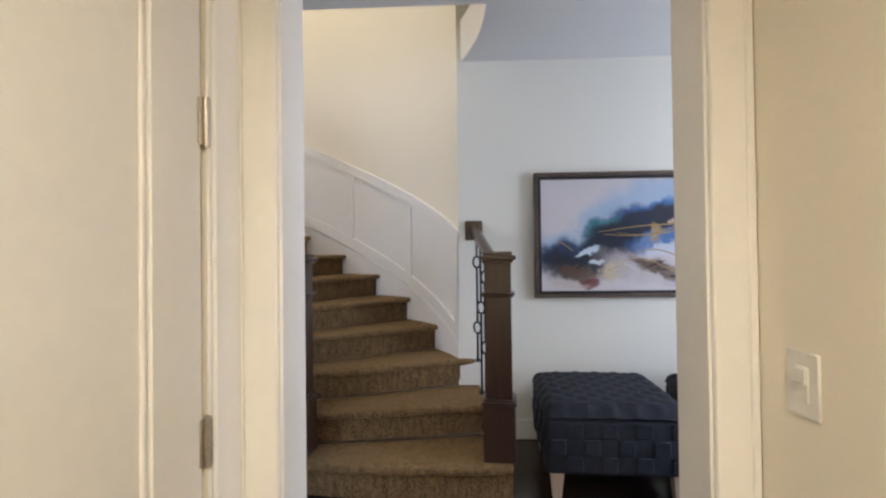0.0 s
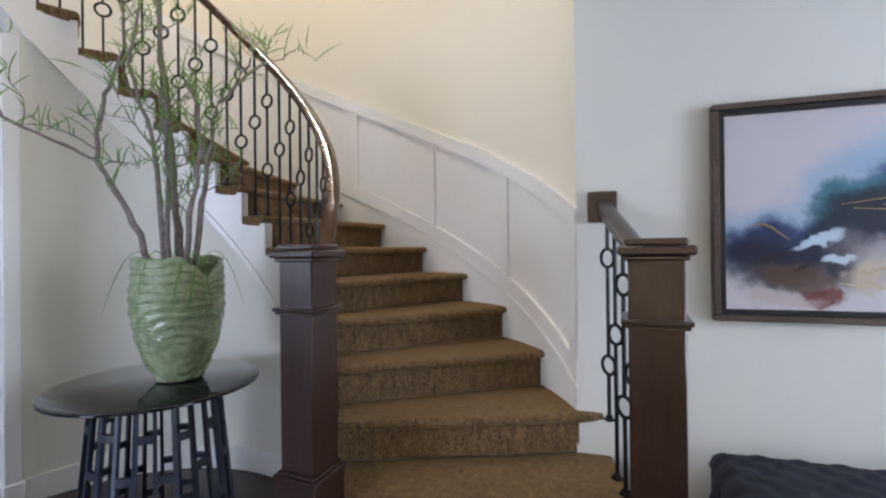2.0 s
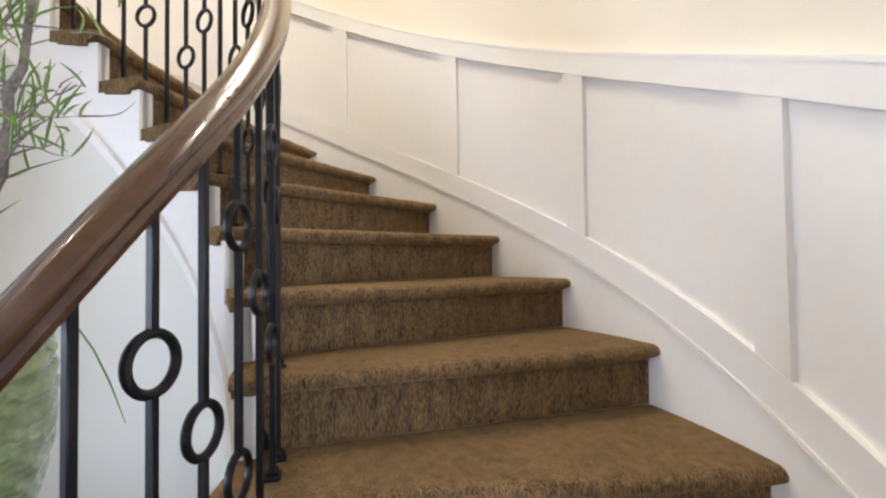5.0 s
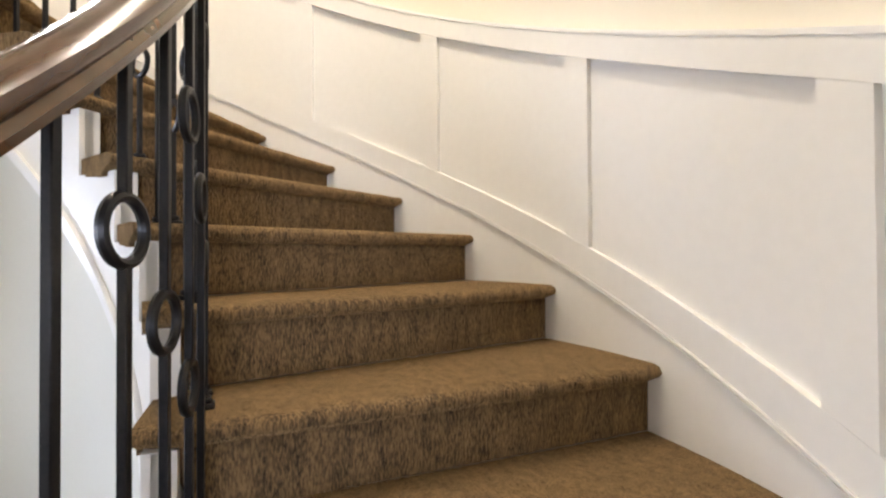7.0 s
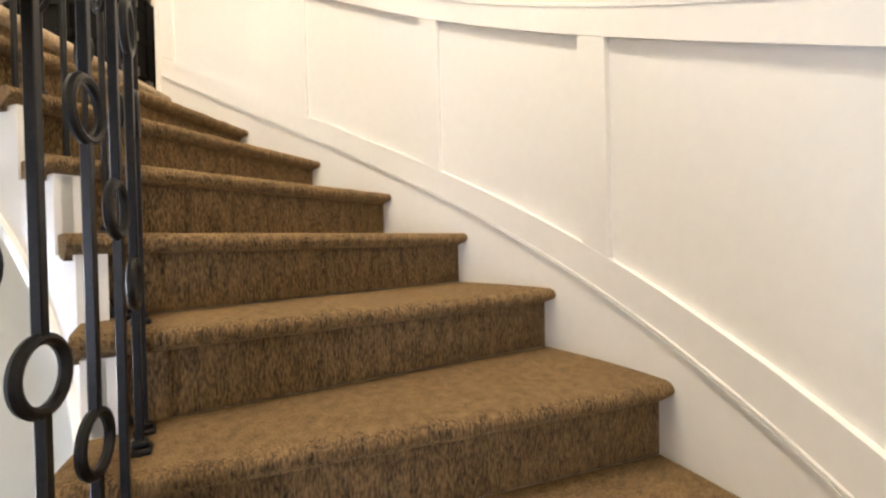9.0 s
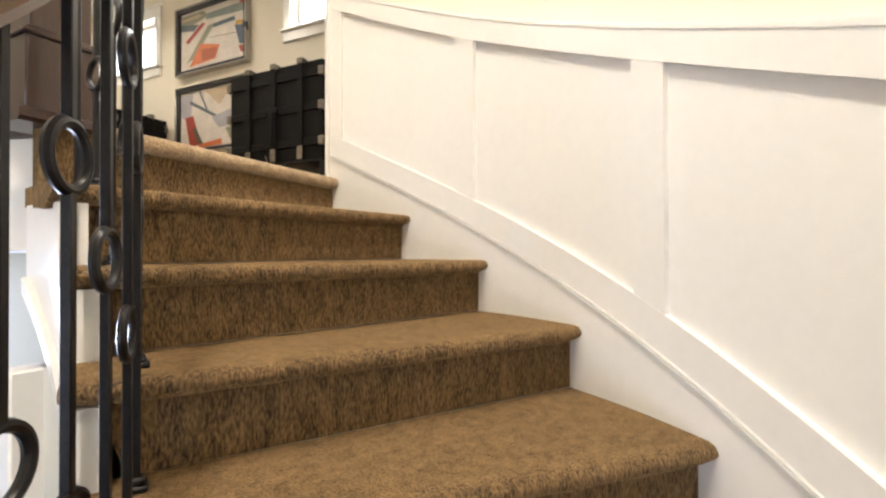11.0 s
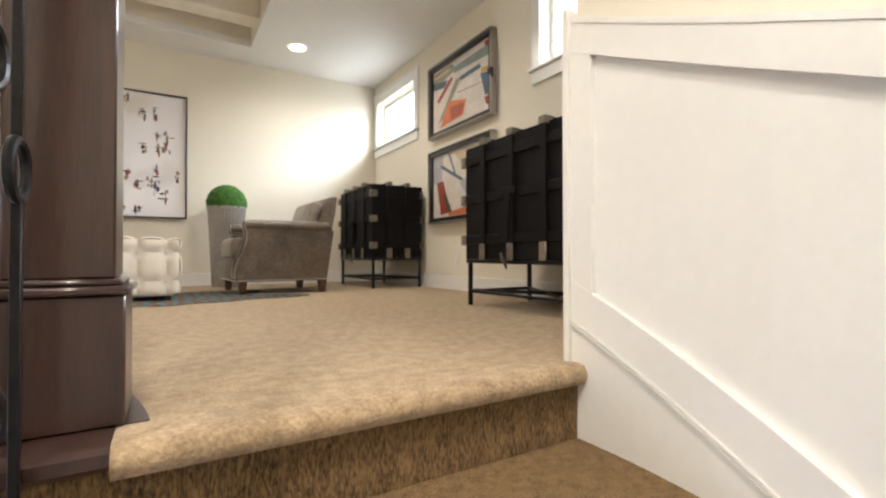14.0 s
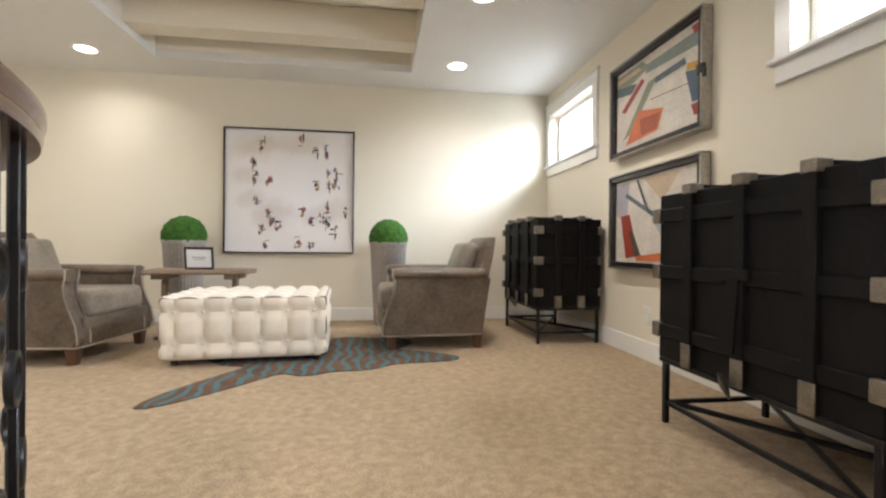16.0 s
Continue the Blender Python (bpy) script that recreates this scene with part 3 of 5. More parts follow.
# ---- the stair ----
# enclosure under the inner ends, following the steps, with its sloping string and baseboard
enc = Shape()
for k in range(1, N):
    a, b = k * STEP + 0.6, min((k + 1) * STEP + 0.6, 180.5)
    if b <= a:
        continue
    enc.sweep([[polar(RI - 0.055, d, 0), polar(RI - 0.03, d, 0), polar(RI - 0.03, d, k * RISE - 0.05), polar(RI - 0.055, d, k * RISE - 0.05)] for d in [a + (b - a) * i / 5 for i in range(6)]])
structure(enc.done("wall_stair_inner", M_HALL), "pale curved wall below the inner stair ends", "wall")
strg = Shape()
for k in range(1, N):
    a, b = k * STEP + 0.6, (k + 1) * STEP + 0.6
    strg.sweep([[polar(RI - 0.052, d, max(pitch_line(d) - 0.44, 0)), polar(RI - 0.012, d, max(pitch_line(d) - 0.44, 0)), polar(RI - 0.012, d, k * RISE - 0.048), polar(RI - 0.07, d, k * RISE - 0.048), polar(RI - 0.07, d, max(pitch_line(d) - 0.44, 0))] for d in [a + (b - a) * i / 5 for i in range(6)]])
structure(strg.done("stair_string", M_WHITE), "white cut string along the inner stair", "trim")
structure(band(RI - 0.085, RI - 0.05, 40, 184, above(-0.47), above(-0.43), 70).done("string_bead", M_WHITE), "white bead along the string's lower edge", "trim")
structure(band(RI - 0.072, RI - 0.05, 60, 177, flat(0), flat(0.14), 40).done("baseboard_well", M_WHITE), "white curved baseboard below the stair", "baseboard")
structure(Shape().box(0.14, -0.016, 0, 4.6, 0.0, 0.15, 0.004).done("baseboard_hall", M_WHITE, m=AW), "white baseboard of the hall", "baseboard")
# soffit that closes the stair from below
structure(band(RI - 0.03, RO + 0.016, 24, 186, above(-0.46), above(-0.40), 60).done("stair_soffit", M_WHITE), "white underside of the stair", "soffit")


def step_mesh(k):
    """One carpeted step: riser, rounded nosing and tread, swept from the inner end to the wall."""
    r0, r1 = RI - 0.085, RO + 0.004
    if k <= 3:
        r1 = {1: 2.33, 2: 2.27, 3: 2.285}[k]
    if k == 1:
        r0 = RI - 0.12
    secs, n = [], 26
    for i in range(n + 1):
        f = i / n
        r = r0 + (r1 - r0) * f
        # ends are wrapped: the roll shrinks a little at both ends
        e = min(f, 1 - f) * n
        q = 0.72 if e < 0.5 else 0.93 if e < 1.5 else 1.0
        bow = 0.05 * (1 - (2 * f - 1) ** 2) if k == 1 else 0.012 * (1 - (2 * f - 1) ** 2) if k == 2 else 0.0
        th = radians(k * STEP)
        rad, tan = Vector((math.cos(th), math.sin(th), 0)), Vector((-math.sin(th), math.cos(th), 0))
        back = r * math.sin(radians(STEP)) + 0.06 if k < N else 0.10
        top = k * RISE
        sag = 0.003 * math.sin(r * 37 + k * 2.1) + 0.002 * math.sin(r * 83 + k)
        low = top - 0.062 if r < RI - 0.02 and k > 1 else top - RISE + (0.002 if k > 1 else 0.0)
        prof = [(0.05, low), (0.048, top - 0.05), (0.022, top - 0.05 * q), (0.006, top - 0.044 * q), (-0.003, top - 0.031 * q), (-0.003, top - 0.017), (0.006, top - 0.005), (0.022, top), (back * 0.5, top + 0.001), (back, top), (back, top - 0.05), (0.09, top - 0.06), (0.09, low)]
        secs.append([rad * r + tan * (u - bow + (sag if u < 0.03 else 0)) + Vector((0, 0, z)) for u, z in prof])
    return Shape().sweep(secs)


for k in range(1, N):
    tagged(step_mesh(k).done("stair_step", M_CARPET, angle=60), "stair step wrapped in brown textured carpet", "stair step", "carpeted steps of the curved stair", "structure")
# top riser and landing roll
secs = []
for i in range(25):
    f = i / 24
    r = 1.135 + (RO + 0.004 - 1.135) * f
    rad, tan = polar(1, 184), polar(1, 274)
    top = UP
    prof = [(0.03, top - 0.052), (0.008, top - 0.046), (-0.002, top - 0.03), (-0.002, top - 0.014), (0.008, top + 0.002), (0.03, top + 0.007), (0.12, top + 0.004), (0.12, top - 0.052)]
    secs.append([rad * r + tan * u + Vector((0, 0, z)) for u, z in prof])
tagged(Shape().sweep(secs).done("landing_nosing", M_CARPET_UP, angle=60), "rolled edge of the beige landing carpet", "stair step", kind="structure")
secs = []
for i in range(21):
    r = (RI - 0.02) + (RO + 0.004 - RI + 0.02) * i / 20
    rad, tan = polar(1, 184), polar(1, 274)
    secs.append([rad * r + tan * u + Vector((0, 0, z)) for u, z in ((0.035, UP - RISE + 0.002), (0.033, UP - 0.03), (0.10, UP - 0.03), (0.10, UP - RISE + 0.002))])
tagged(Shape().sweep(secs).done("landing_riser", M_CARPET, angle=60), "top riser wrapped in brown textured carpet", "stair step", kind="structure")
wn = Shape()
rad, tan = polar(1, 184), polar(1, 274)
wn.sweep([[rad * r + tan * u + Vector((0, 0, z)) for u, z in ((0.0, UP - 0.02), (0.01, UP - 0.03), (0.17, UP - 0.03), (0.17, UP + 0.008), (0.012, UP + 0.008), (0.0, UP))] for r in (0.91, 1.135)])
structure(wn.done("landing_wood_nosing", M_WOOD), "dark wooden nosing beside the top newel", "trim")

# wainscot on the curved wall
structure(band(RO + 0.008, RO + 0.016, WALL_A, WALL_B, above(-0.06), above(0.93), 90).done("wainscot_backing", M_WHITE), "white painted wainscot panelling", "wainscot")
structure(band(RO - 0.010, RO + 0.008, WALL_A, WALL_B, above(0.845), above(0.93), 90).done("wainscot_top_rail", M_WHITE), "white wainscot top rail", "wainscot")
structure(band(RO - 0.0125, RO + 0.016, WALL_A - 0.3, WALL_B, above(0.93), above(0.945), 90).done("wainscot_cap", M_WHITE), "white wainscot cap moulding", "wainscot")
structure(band(RO - 0.010, RO + 0.008, WALL_A, WALL_B, above(0.10), above(0.205), 90).done("wainscot_lower_rail", M_WHITE), "white wainscot lower rail", "wainscot")
structure(band(RO - 0.010, RO + 0.008, WALL_A, WALL_B, above(-0.28), above(0.082), 90).done("stair_skirt", M_WHITE), "white stair skirt board", "trim")
for z0 in (0.082, 0.0925):
    structure(band(RO - 0.016, RO + 0.008, WALL_A, WALL_B, above(z0), above(z0 + 0.006), 90).done("skirt_bead", M_WHITE), "white bead along the skirt board", "trim")
SW = 1.35
for c in (37.1, 58.4, 79.6, 100.75, 121.95, 143.1, 164.3, 184.55):
    w = SW if 40 < c < 180 else 1.0
    structure(band(RO - 0.010, RO + 0.008, max(c - w, WALL_A), min(c + w, WALL_B), above(0.206), above(0.844), 4).done("wainscot_stile", M_WHITE), "white wainscot stile", "wainscot")
# end boards of the curved wall
e = Shape()
e.sweep([[polar(RO - 0.022, d, UP - 0.20), polar(RO + 0.15, d, UP - 0.20), polar(RO + 0.15, d, UP + 0.99), polar(RO - 0.022, d, UP + 0.99)] for d in (WALL_B + 0.02, WALL_B + 0.5)])
structure(e.done("wainscot_end_board", M_WHITE), "white end board of the wainscot", "wainscot")

# ---- newels, rails and balusters ----
def newel(m, h, label, foot=0.325):
    t = thing("newel_post", m, label, "newel post", "newel posts of the stair")
    Shape().box(-0.092, -0.092, 0, 0.092, 0.092, foot, 0.004).box(-0.100, -0.100, foot, 0.100, 0.100, foot + 0.015, 0.004).box(-0.088, -0.088, foot + 0.015, 0.088, 0.088, foot + 0.027, 0.004).done("plinth", M_WOOD, t)
    Shape().box(-0.076, -0.076, foot + 0.027, 0.076, 0.076, h - 0.05, 0.004).done("shaft", M_WOOD, t)
    Shape().box(-0.088, -0.088, h - 0.262, 0.088, 0.088, h - 0.250, 0.003).box(-0.096, -0.096, h - 0.250, 0.096, 0.096, h - 0.236, 0.004).done("collar", M_WOOD, t)
    Shape().box(-0.088, -0.088, h - 0.065, 0.088, 0.088, h - 0.05, 0.004).box(-0.104, -0.104, h - 0.05, 0.104, 0.104, h - 0.022, 0.006).box(-0.085, -0.085, h - 0.022, 0.085, 0.085, h, 0.006).done("cap", M_WOOD, t)
    return t


newel(pose(1.0, 0.315, RISE, 0, 0, 8), 1.2, "dark-stained wooden box newel post on the bottom step")
newel(pose(2.19, 0.585, RISE, 0, 0, 8), 1.2, "dark-stained wooden box newel post on the bottom step")
newel(pose(-1.04, -0.265, UP + 0.009, 0, 0, 4), 1.2, "dark-stained wooden box newel post at the landing", 0.225)

RB, RL = 1.03, 1.135
def rail_profile(c, rad, up, s=1.0):
    pts = [(-0.026, -0.036), (0.026, -0.036), (0.030, -0.022), (0.024, -0.010), (0.034, 0.004), (0.034, 0.018), (0.022, 0.031), (0.0, 0.036), (-0.022, 0.031), (-0.034, 0.018), (-0.034, 0.004), (-0.024, -0.010), (-0.030, -0.022)]
    return [c + rad * (a * s) + up * (b * s) for a, b in pts]


def helix_rail(a, b, hf, n, name, label, R=RB):
    secs = []
    for i in range(n + 1):
        d = a + (b - a) * i / n
        secs.append(rail_profile(polar(R, d, hf(d)), polar(1, d), Vector((0, 0, 1))))
    return tagged(Shape().sweep(secs).done(name, M_RAIL, angle=50), label, "handrail")


def rail_z(d):
    # follows the pitch, easing into the lower newel and levelling over the top
    z = pitch_line(d) + 0.915
    if d < 46:
        z -= 0.05 * ((46 - d) / 20) ** 2
    return min(z, UP + 0.92 + max(0, (d - 184)) * 0.0)
helix_rail(21.8, 192.0, rail_z, 110, "handrail_stair", "polished brown wooden handrail of the curved stair")
helix_rail(200.5, 374, lambda d: UP + 0.93, 90, "handrail_landing", "polished brown wooden handrail round the stair well", RL)


def baluster(m, h, rings, label, group):
    t = thing("baluster", m, label, "baluster", group)
    # the square bar stops at each open ring
    cuts = [0.0] + [z + o for z in rings for o in (-0.039, 0.039)] + [h]
    bar = Shape()
    for a, b in zip(cuts[::2], cuts[1::2]):
        bar.box(-0.0064, -0.0064, a, 0.0064, 0.0064, b, 0.0015)
    bar.done("bar", M_IRON, t)
    Shape().box(-0.019, -0.019, 0, 0.019, 0.019, 0.012, 0.003).box(-0.013, -0.013, 0.012, 0.013, 0.013, 0.026, 0.004).done("shoe", M_IRON, t)
    for z in rings:
        Shape().ring((0, 0, z), Matrix(), 0.041, 0.0076, 28, 8).done("ring", M_IRON, t)
    return t


def ring_heights(kind, h):
    return (h * 0.36, h * 0.76) if kind == 0 else (h * 0.56,)


i = 0
for k in range(2, N):
    for off in (5.0, 10.6):
        d = k * STEP + off
        h = rail_z(d) - 0.034 - k * RISE
        baluster(pose(*polar(RB, d, k * RISE), 0, 0, d + 90), h, (0.30, 0.745) if off < 6 else (0.62,), "dark wrought iron baluster with round rings", "balusters of the curved stair")
        i += 1
base = [None, None]
d, i = 205.0, 0
while d < 372:
    m = pose(*polar(RL, d, UP + 0.006), 0, 0, d + 90)
    if base[i % 2] is None:
        base[i % 2] = baluster(m, 0.892, ring_heights(i % 2, 0.89), "dark wrought iron baluster with round rings", "balusters round the stair well")
    else:
        copy_thing(base[i % 2], m)
    d, i = d + 5.9, i + 1

# short rail on the open side, from the wall to the outer newel
ra, rb = Vector((1.90, 1.27, 1.565)), Vector((2.175, 0.66, 1.30))
tagged(Shape().sweep([rail_profile(p, (rb - ra).cross(Vector((0, 0, 1))).normalized(), Vector((0, 0, 1))) for p in (ra, ra.lerp(rb, 0.5), rb)]).done("handrail_short", M_WOOD), "short dark wooden handrail from wall to newel", "handrail")
tagged(Shape().box(-0.065, -0.035, -0.072, 0.065, 0.0, 0.072, 0.006).done("rail_rosette", M_WOOD, m=AW @ pose(0.115, 0, 1.565)), "dark wooden block that holds the rail to the wall", "rail block")
for j in range(5):
    f = 0.10 + 0.19 * j
    p = ra.lerp(rb, f)
    z0 = 3 * RISE if f < 0.20 else 2 * RISE if f < 0.72 else RISE
    hb = p.z - 0.03 - z0
    baluster(pose(p.x, p.y, z0, 0, 0, -38), hb, (hb - 0.66, hb - 0.18) if j % 2 == 0 else (hb - 0.45,), "dark wrought iron baluster with round rings", "balusters of the short rail")

# ---- corridor things ----
d = thing("door_side", COR @ pose(WL - 0.022, -0.150, 0.01), "cream painted panel door, closed, with nickel hinges", "door")
tagged(d, kind="structure")
s = Shape().box(-0.02, -0.88, 0, 0.018, -0.72, 2.03, 0.002).box(-0.02, -0.150, 0, 0.018, 0.0, 2.03, 0.002)
for z0, z1 in ((0.0, 0.22), (1.88, 2.03)):
    s.box(-0.02, -0.719, z0, 0.018, -0.151, z1, 0.002)
s.done("leaf", M_WHITE, d)
Shape().box(-0.012, -0.73, 0.20, 0.004, -0.14, 1.90).done("panel", M_WHITE, d)
bead = Shape()
for y in (-0.165, -0.719):
    bead.box(0.004, y, 0.22, 0.013, y + 0.014, 1.88, 0.005, 2)
bead.done("panel_bead", M_WHITE, d)
for z in (0.20, 0.955, 1.605):
    Shape().cyl(pose(0.026, 0.007, z), 0.0085, 0.095, 14).cyl(pose(0.026, 0.007, z - 0.004), 0.0065, 0.103, 12).box(0.0185, -0.012, z, 0.0215, 0.005, z + 0.095, 0.001).done("hinge", M_STEEL, d)
c = Shape().box(WL, -0.128, 0, WL + 0.014, -0.004, 2.13, 0.004).box(WL, -0.128, 0, WL + 0.008, -0.1415, 2.13, 0.003)
c.box(WL, -1.14, 0, WL + 0.014, -1.045, 2.13, 0.004).box(WL, -1.14, 2.05, WL + 0.0135, -0.13, 2.14, 0.004)
cor("door_casing", c, M_WHITE, "cream painted door casing", "trim")
sw = thing("light_switch", COR @ pose(WR, -0.152, 1.131), "white rocker light switch on the cream wall", "light switch")
Shape().box(-0.006, -0.042, -0.062, 0.0, 0.042, 0.062, 0.003).done("plate", M_PLASTIC, sw)
Shape().box(-0.009, -0.018, -0.034, -0.006, 0.018, 0.034, 0.002).box(-0.013, -0.016, 0.0, -0.009, 0.016, 0.031, 0.002).done("rocker", M_PLASTIC, sw)

# ---- hall things ----
def wall_outlet(m):
    t = thing("wall_outlet", m, "white double wall outlet", "outlet", "wall outlets")
    Shape().box(-0.035, -0.006, -0.057, 0.035, 0.0, 0.057, 0.003).done("plate", M_PLASTIC, t)
    Shape().box(-0.016, -0.008, 0.008, 0.016, -0.006, 0.036, 0.001).box(-0.016, -0.008, -0.036, 0.016, -0.006, -0.008, 0.001).done("socket", M_PLASTIC, t)
    return t


def framed(m, w, h, depth, fw, frame_mat, canvas_mat, label, lip=None, glass=False):
    """A picture on a wall: local x along the wall, z up, front towards -y."""
    t = thing("framed_painting", m, label, "painting")
    f = Shape()
    for x0, z0, x1, z1 in ((-w / 2, -h / 2, w / 2, -h / 2 + fw), (-w / 2, h / 2 - fw, w / 2, h / 2), (-w / 2, -h / 2 + fw, -w / 2 + fw, h / 2 - fw), (w / 2 - fw, -h / 2 + fw, w / 2, h / 2 - fw)):
        f.box(x0, -depth, z0, x1, -0.004, z1, 0.004)
    f.done("frame", frame_mat, t)
    iw, ih = w - 2 * fw, h - 2 * fw
    if lip:
        g, b = Shape(), lip[0]
        for x0, z0, x1, z1 in ((-iw / 2, -ih / 2, iw / 2, -ih / 2 + b), (-iw / 2, ih / 2 - b, iw / 2, ih / 2), (-iw / 2, -ih / 2 + b, -iw / 2 + b, ih / 2 - b), (iw / 2 - b, -ih / 2 + b, iw / 2, ih / 2 - b)):
            g.box(x0, -depth * 0.8, z0, x1, -0.006, z1, 0.003)
        g.done("inner_lip", lip[1], t)
        iw, ih = iw - 2 * b, ih - 2 * b
    Shape().box(-iw / 2, -depth * 0.45, -ih / 2, iw / 2, -0.008, ih / 2).done("canvas", canvas_mat, t)
    return t, iw, ih, depth * 0.45


def paint(name, c, rough=0.5):
    return mat(name, c, tuple(v * 0.75 for v in c), rough, scale=9, fine=60, bump=0.2, dist=0.002)


art, aw_, ah_, ay_ = framed(AW @ pose(1.475, 0.0, 1.52), 1.82, 0.93, 0.055, 0.028, M_BRONZE, M_SEASCAPE, "long abstract blue and gold wave painting in a dark frame", (0.022, M_BLACK))
GOLD = paint("gold_paint", (0.42, 0.28, 0.10), 0.35)
sg = Shape()
# gold lines: start x, z, length, rise, bend
for gx, gz, gl, gr, gb in ((-0.44, 0.02, 1.1, 0.14, 0.03), (-0.40, 0.005, 0.95, 0.08, -0.02), (-0.30, 0.015, 0.75, 0.15, -0.03), (-0.02, 0.06, 0.62, 0.12, 0.02), (-0.16, -0.13, 0.42, -0.05, 0.02), (-0.28, -0.20, 0.5, -0.10, 0.03), (-0.76, -0.06, 0.14, -0.05, 0.01), (0.0, -0.26, 0.34, -0.09, 0.02)):
    sg.tube([(gx + gl * f, -ay_ - 0.001, gz + gr * f * f + gb * math.sin(5 * f)) for f in [i / 16 for i in range(17)]], [0.0015 + 0.0035 * math.sin(math.pi * i / 16) for i in range(17)], 5)
tagged(sg.done("gold_stroke", GOLD, art), kind="stuff")
random.seed(4)
for nm, c, spots in (("pale_stroke", (0.62, 0.68, 0.74), ((0.06, -0.08), (0.2, -0.04), (-0.2, -0.24))), ("umber_stroke", (0.035, 0.022, 0.016), ((0.02, -0.26), (0.12, -0.32), (0.2, -0.36), (-0.02, -0.22), (-0.58, -0.24), (-0.7, -0.2))), ("ivory_stroke", (0.58, 0.47, 0.30), ((-0.36, -0.26), (-0.33, -0.31), (-0.30, -0.24), (-0.40, -0.31)))):
    sp = Shape()
    for x, z in spots:
        ln, w, sl = random.uniform(0.06, 0.15), random.uniform(0.006, 0.016), random.uniform(-0.6, 0.5)
        nn = 10
        top = [(x + ln * (i / nn - 0.5), -ay_ - 0.0015, z + sl * ln * (i / nn - 0.5) + w * math.sin(math.pi * i / nn) * random.uniform(0.4, 1)) for i in range(nn + 1)]
        bot = [(x + ln * (i / nn - 0.5), -ay_ - 0.0015, z + sl * ln * (i / nn - 0.5) - w * math.sin(math.pi * i / nn) * random.uniform(0.3, 1)) for i in range(1, nn)]
        sp.bm.faces.new([sp.bm.verts.new(p) for p in top + bot[::-1]])
    tagged(sp.done(nm, paint(nm, c, 0.4), art), kind="stuff")


def navy_ottoman(m):
    t = thing("ottoman_navy", m, "square navy woven ottoman on pale wooden legs", "ottoman", "navy ottomans along the hall wall")
    s = Shape().box(-0.39, -0.39, 0.14, 0.39, 0.39, 0.40, 0.02, 3)
    s.done("body", M_NAVY, t)
    top = Shape()
    n = 12
    secs = []
    # woven lattice top, domed, with sunk seams
    for a in range(n * 4 + 1):
        row = []
        for b in range(n * 4 + 1):
            x, y = -0.395 + 0.79 * a / (n * 4), -0.395 + 0.79 * b / (n * 4)
            edge_ = min(0.395 - abs(x), 0.395 - abs(y))
            z = 0.405 + 0.06 * min(1, edge_ / 0.06) ** 0.5 + 0.012 * (1 - (x * x + y * y) / 0.3)
            over = 1 if ((a // 4) + (b // 4)) % 2 else -1
            z += 0.006 * over * (abs(math.sin(math.pi * a / 4)) if over > 0 else abs(math.sin(math.pi * b / 4)))
            row.append(Vector((x, y, z)))
        secs.append(row)
    top.sweep(secs, False, False)
    top.done("cushion", M_NAVY, t, angle=80)
    side = Shape()
    for q in range(4):
        for a in range(8):
            for b in range(3):
                if (a + b) % 2:
                    side.box(-0.37 + a * 0.0925, -0.397, 0.155 + b * 0.08, -0.285 + a * 0.0925, -0.385, 0.228 + b * 0.08, 0.005, 1, pose(0, 0, 0, 0, 0, 90 * q))
    side.done("woven_strap", M_NAVY, t)
    leg = None
    for x, y in ((-0.33, -0.33), (0.33, -0.33), (-0.33, 0.33), (0.33, 0.33)):
        Shape().sweep([[(x + a * w, y + b * w, z) for a, b in ((-1, -1), (1, -1), (1, 1), (-1, 1))] for w, z in ((0.022, 0.0), (0.038, 0.14))]).done("leg", M_PALE_LEG, t)
    return t


o1 = navy_ottoman(pose(2.77, 0.97, 0, 0, 0, 11) @ Matrix.Diagonal((1, 1, 1.16, 1)))
copy_thing(o1, pose(3.68, 1.17, 0, 0, 0, 12))

# round table with lattice base, vase and branches in the well
TC = Vector((0.045, 0.25, 0))
t = thing("round_table", pose(TC.x, TC.y, 0), "round black glass topped table on a lattice drum base", "table")
Shape().lathe([(0.0001, 0.742), (0.44, 0.742), (0.45, 0.748), (0.45, 0.756), (0.442, 0.762), (0.0001, 0.762)], 64).done("top", M_TABLE_TOP, t)
lat = Shape()
def drum_r(z):
    return 0.33 - 0.07 * (z / 0.74)
random.seed(9)
for j in range(24):
    a = 15 * j
    lat.sweep([[polar(drum_r(z) + o, a + w, z) for o, w in ((-0.010, -1.6), (0.010, -1.6), (0.010, 1.6), (-0.010, 1.6))] for z in (0.0, 0.37, 0.742)])
    for q, z in enumerate((0.12, 0.26, 0.42, 0.58)):
        if (j + q) % 2 == 0:
            z += 0.03 * ((j * 7 + q * 3) % 5 - 2) / 2
            lat.sweep([[polar(drum_r(z + h) + o, a + w, z + h) for o, h in ((-0.009, 0), (0.009, 0), (0.009, 0.032), (-0.009, 0.032))] for w in (1.6, 6, 10, 13.4)])
for z in (0.0, 0.71):
    lat.sweep([[polar(drum_r(z) + o, d, z + h) for o, h in ((-0.012, 0), (0.012, 0), (0.012, 0.032), (-0.012, 0.032))] for d in range(0, 361, 10)], True, False)
lat.done("lattice_base", M_LATTICE, t)

